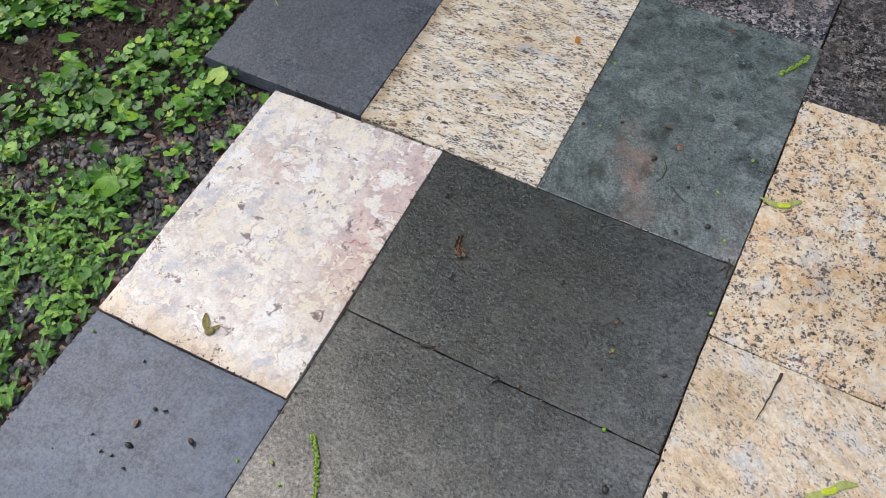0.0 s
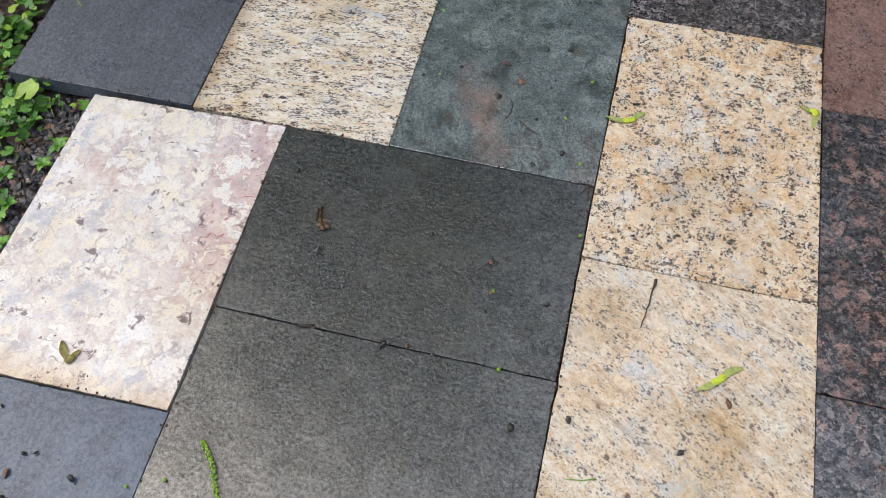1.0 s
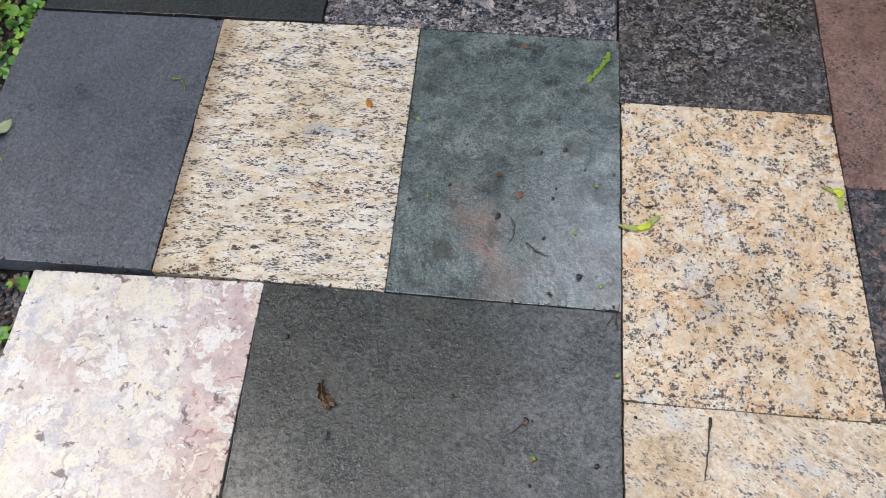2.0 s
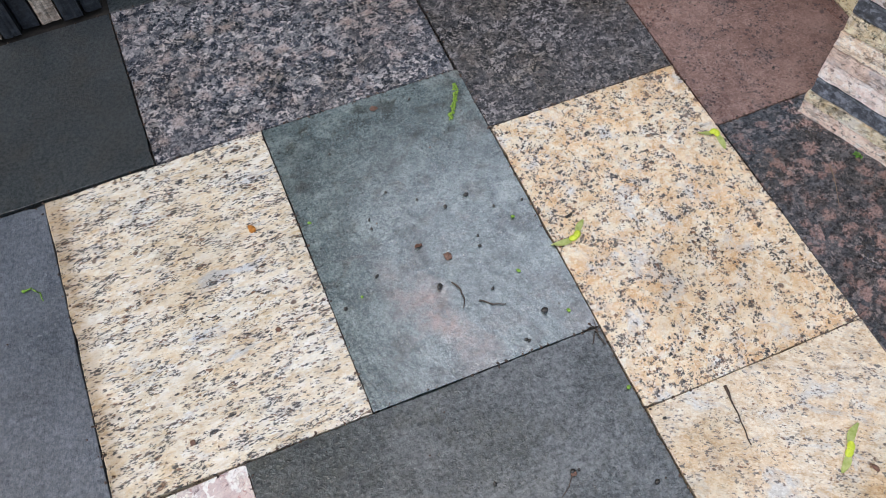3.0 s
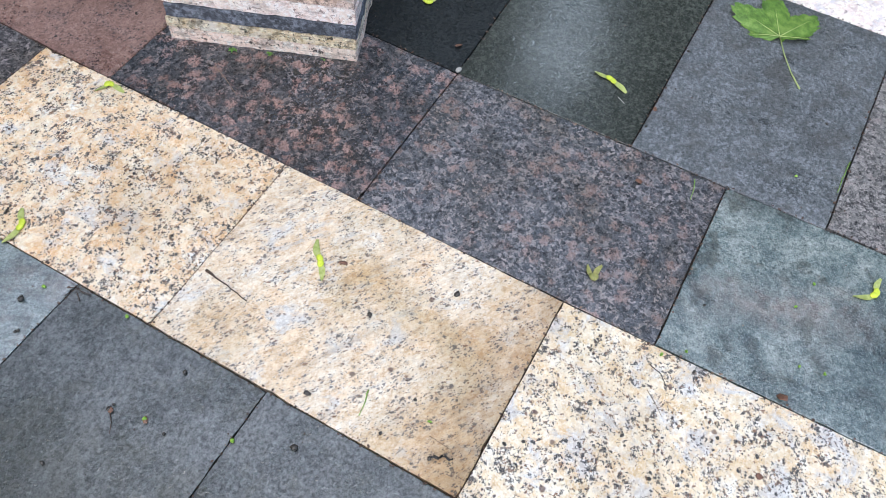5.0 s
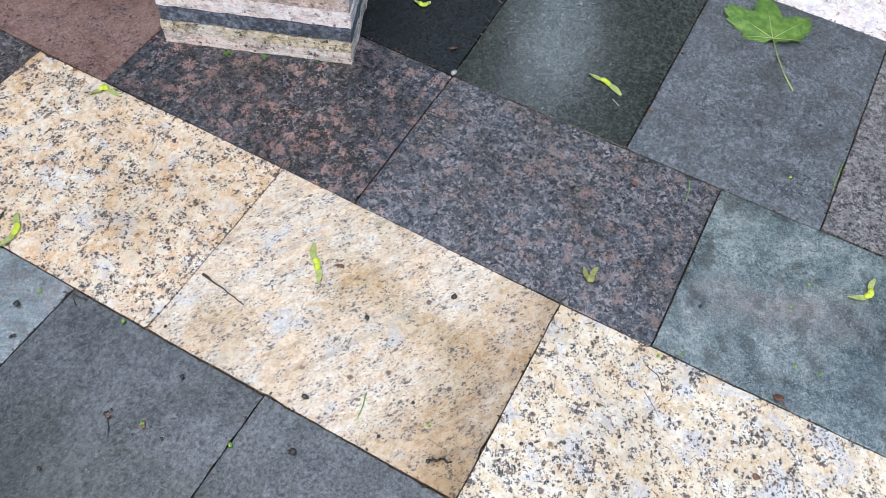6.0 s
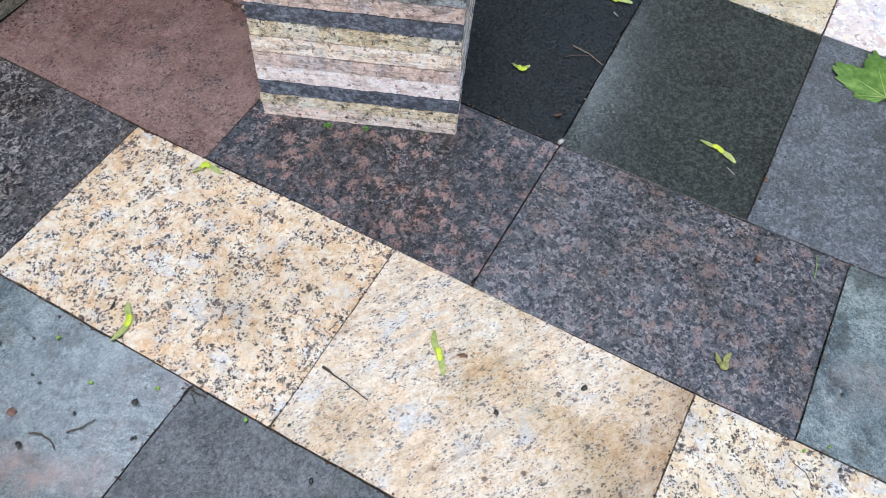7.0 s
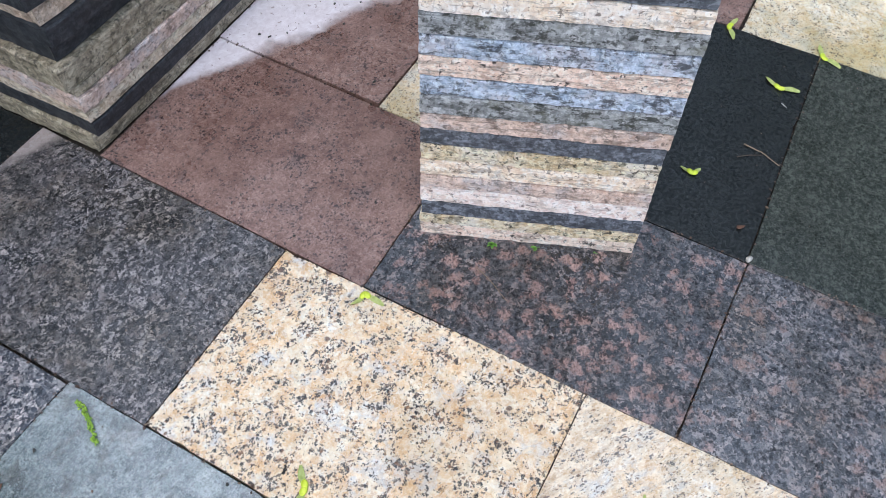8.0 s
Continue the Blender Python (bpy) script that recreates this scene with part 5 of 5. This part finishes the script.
twig("bark_bit", "short dark bit of bark on cream granite", "bark", M_GRIT, [(0.032, 0.282), (0.037, 0.285), (0.043, 0.287)], 0.002)
lump("pebble", "grey angular pebble on dark basalt", "pebble", M_STONE_BIT, -0.354, -0.078, 0.007, 0.6, 0.28)
twig("bark_bit", "black bit of bark across a basalt joint", "bark", M_GRIT, [(-0.225, -0.187), (-0.227, -0.201)], 0.003)
twig("bark_bit", "dark flake of bark along a basalt joint", "bark", M_GRIT, [(-0.341, -0.193), (-0.320, -0.187)], 0.0024)
for x, y in ((-0.194, -0.186), (-0.117, -0.039), (-0.105, -0.083)):
    lump("leaf_chip", "small tan crumb of leaf on dark basalt", "leaf chip", M_CHIP, x, y, 0.004, 0.5, 0.35, "tan leaf crumbs")


def fine_grit():
    """Dark crumbs washed onto the red slabs between pillar and bench."""
    rnd = random.Random(31)
    verts, faces = [], []
    for _ in range(150):
        x, y = rnd.uniform(0.33, 0.95), rnd.uniform(0.37, 0.82)
        if noise.noise((x * 9, y * 9, 4)) < -0.1:
            continue
        size = rnd.choice((0.0012, 0.0015, 0.002, 0.002, 0.003))
        pts = pebble_points(rnd, size)
        low, b = min(p[2] for p in pts), len(verts)
        verts += [(p[0] + x, p[1] + y, p[2] - low + 0.0003) for p in pts]
        faces += [tuple(i + b for i in f) for f in ICO_F]
    me = mesh_from("fine_grit", verts, faces)
    me.materials.append(M_GRIT)
    tagged(new("fine_grit", me), "fine dark grit strewn over the red granite", "grit", kind="stuff")


fine_grit()
lump("petal", "bright orange petal on cream granite", "petal", M_PETAL, -0.379, 0.437, 0.0065, 0.4, 0.3)
lump("pebble", "pale pebble at the joint of four slabs", "pebble", M_PALE, 0.624, -0.124, 0.006, 0.7, 0.15)


def dead_leaf(x, y, aim, length):
    """A shrivelled brown leaf: a crumpled, folded blade curling off the stone."""
    rnd = random.Random(15)
    verts, faces = [], []
    rows, across = 15, 7
    for i in range(rows):
        f = i / (rows - 1)
        half = length * 0.24 * (0.25 + math.sin(min(1, 0.12 + f) * 2.7)) * (1 + 0.3 * math.sin(i * 1.9))
        for j in range(across):
            u = j / (across - 1) * 2 - 1
            z = 0.0016 + 0.0065 * abs(math.sin(u * 2.6 + f * 3.0)) * (0.4 + f) + rnd.uniform(0, 0.0016)
            verts.append((length * (f - 0.5) + rnd.uniform(-1, 1) * 0.0008, u * half * (0.75 + 0.25 * math.cos(f * 5)) + 0.003 * math.sin(f * 4), z))
    for i in range(rows - 1):
        for j in range(across - 1):
            p = i * across + j
            faces.append((p, p + across, p + across + 1, p + 1))
    m = len(verts)
    verts += [(v[0], v[1], v[2] - 0.0006) for v in verts]
    faces += [tuple(m + i for i in reversed(f)) for f in faces]
    me = mesh_from("dead_leaf", verts, faces)
    me.materials.append(M_DEAD)
    ob = tagged(new("dead_leaf", me), "shrivelled brown leaf lying on dark basalt", "leaf")
    ob.matrix_basis = pose(x, y, 0.0006, 0, 0, aim)
    return ob


M_DEAD = plain("dead_leaf_brown", (0.035, 0.02, 0.012), (0.2, 0.115, 0.06), 260, 0.5, 0.6)
dead_leaf(-0.363, -0.029, 128, 0.034)


def catkin(x0, y0, x1, y1):
    """A green flower spike: a stem set with many small beads."""
    root = thing("catkin", pose(x0, y0, 0.0006), "fresh green flower spike lying on a slab", "catkin", "fallen catkins")
    dx, dy = x1 - x0, y1 - y0
    length = math.hypot(dx, dy)
    nx, ny = -dy / length, dx / length
    verts, faces = [], []
    bow = lambda f: 0.004 * math.sin(f * 3.0)
    pts = [(dx * f + nx * bow(f), dy * f + ny * bow(f), 0.0022) for f in np.linspace(0, 1, 9)]
    tube(verts, faces, pts, [0.0009] * 9, 5)
    part("stem", mesh_from("stem", verts, faces, True), M_CATKIN, root)
    rnd = random.Random(int(x0 * 1000))
    verts, faces = [], []
    for i in range(60):
        f = 0.04 + 0.94 * i / 60
        side = rnd.uniform(-1, 1)
        c = (dx * f + nx * (bow(f) + side * 0.0036), dy * f + ny * (bow(f) + side * 0.0036), rnd.uniform(0.002, 0.0045))
        b = len(verts)
        verts += [(p[0] + c[0], p[1] + c[1], p[2] + c[2]) for p in pebble_points(rnd, 0.002, 0.9, 0.12)]
        faces += [tuple(q + b for q in t) for t in ICO_F]
    part("flower_spike", mesh_from("flower_spike", verts, faces, True), M_CATKIN, root, "tiny yellow-green flower buds")
    return root


catkin(-0.016, 0.572, -0.052, 0.508)
catkin(-0.403, -0.365, -0.352, -0.438)


def weed_tuft(x, y, aim, count, reach):
    """A tiny seedling rooted in the dirt at the foot of the pillar."""
    rnd = random.Random(int(x * 1e4))
    verts, faces = [], []
    for i in range(count):
        length = reach * rnd.uniform(0.6, 1.2)
        pointed_leaf(verts, faces, (rnd.uniform(-0.002, 0.002), rnd.uniform(-0.002, 0.002), 0.001), aim + rnd.uniform(-1.2, 1.2), length, length * 0.3, rnd.uniform(0.003, 0.008), rnd, 2, 0.2)
    me = mesh_from("weed_tuft", verts, faces)
    me.materials.append(M_WEED)
    ob = tagged(new("weed_tuft", me), "tiny bright green weed at the foot of the stone pillar", "weed", "weeds at the pillar")
    ob.location = (x, y, 0.0004)
    return ob


for x, y, n, reach in ((0.468, 0.215, 9, 0.011), (0.492, 0.155, 6, 0.008), (0.524, 0.075, 4, 0.006)):
    weed_tuft(x, y, 3.5, n, reach)


def maple_leaf(x, y, aim, size, stem, tones, label):
    """A five-lobed toothed leaf blade with veins, and its stalk."""
    root = thing("maple_leaf", pose(x, y, 0.0008, 0, 0, aim), label, "leaf")
    lobes = ((0, 1.0), (49, 0.96), (-49, 0.96), (88, 0.5), (-88, 0.5))
    outline = []
    n = 150
    rnd = random.Random(int(size * 1e5))
    for i in range(n):
        a = -172 + 344 * i / (n - 1)
        r = 0.0
        for c, reach in lobes:
            d = abs(a - c)
            r = max(r, reach * (1 - 0.62 * min(1, d / 38) ** 1.05))
            for off, tooth in ((14, 0.68),):
                for sgn in (1, -1):
                    r = max(r, reach * tooth * (1 - min(1, abs(a - c - sgn * off) / 9)) + 0.2 * reach)
        r = max(r, 0.3) if abs(a) < 100 else max(0.12, 0.3 - 0.005 * (abs(a) - 100))
        r *= 1 - 0.07 * (i % 4 == 0) - 0.05 * rnd.random()
        outline.append((math.radians(a), size * r))
    verts, faces = [], []
    rings = 7
    for k_ in range(rings + 1):
        for a, r in outline:
            q = r * k_ / rings
            z = 0.004 + 0.006 * math.sin(a * 2.5 + 0.6) * (k_ / rings) ** 2 + 0.0015 * math.cos(a * 7.2) * k_ / rings
            verts.append((q * math.cos(a), q * math.sin(a), max(0.0006, z)))
    for k_ in range(rings):
        for i in range(n - 1):
            p = k_ * n + i
            faces.append((p, p + n, p + n + 1, p + 1))
    k = Mat("maple_leaf_skin", 0.45)
    c = k.node("TexCoord").outputs["Object"]
    base = k.ramp(k.noise(c, 60, 6, 0.65), tones)
    k.bump(k.noise(c, 160, 4), 0.5, 0.002)
    skin = k.done(base)
    part("blade", mesh_from("blade", verts, faces, True), skin, root)
    vein = plain("leaf_vein", (0.28, 0.36, 0.12), (0.4, 0.46, 0.18), 200, 0.5)
    for c_, reach in lobes:
        a = math.radians(c_)
        vv, ff = [], []
        tube(vv, ff, [(size * reach * 0.85 * f * math.cos(a), size * reach * 0.85 * f * math.sin(a), 0.0045 + 0.006 * math.sin(a * 2.5 + 0.6) * (f * 0.85) ** 2) for f in np.linspace(0, 1, 6)], [0.0009, 0.0008, 0.0007, 0.0006, 0.0004, 0.0002], 5)
        part("vein", mesh_from("vein", vv, ff, True), vein, root)
    vv, ff = [], []
    sx, sy = stem
    tube(vv, ff, [(0, 0, 0.004), (sx * 0.35, sy * 0.35 + 0.004, 0.003), (sx * 0.7, sy * 0.7 + 0.004, 0.0018), (sx, sy, 0.0014)], [0.0011, 0.0011, 0.0011, 0.0016], 6)
    part("stalk", mesh_from("stalk", vv, ff, True), vein, root, "thin yellow-green stalk")
    return root


maple_leaf(1.0, -0.566, 23, 0.115, (-0.122, -0.02), ((0.34, (0.06, 0.13, 0.016)), (0.5, (0.11, 0.21, 0.03)), (0.64, (0.19, 0.3, 0.06))), "green maple leaf lying face up on grey stone")
maple_leaf(-0.935, 0.325, 118, 0.045, (-0.05, -0.01), ((0.3, (0.3, 0.38, 0.2)), (0.7, (0.45, 0.52, 0.33))), "small pale green maple leaf on slate")
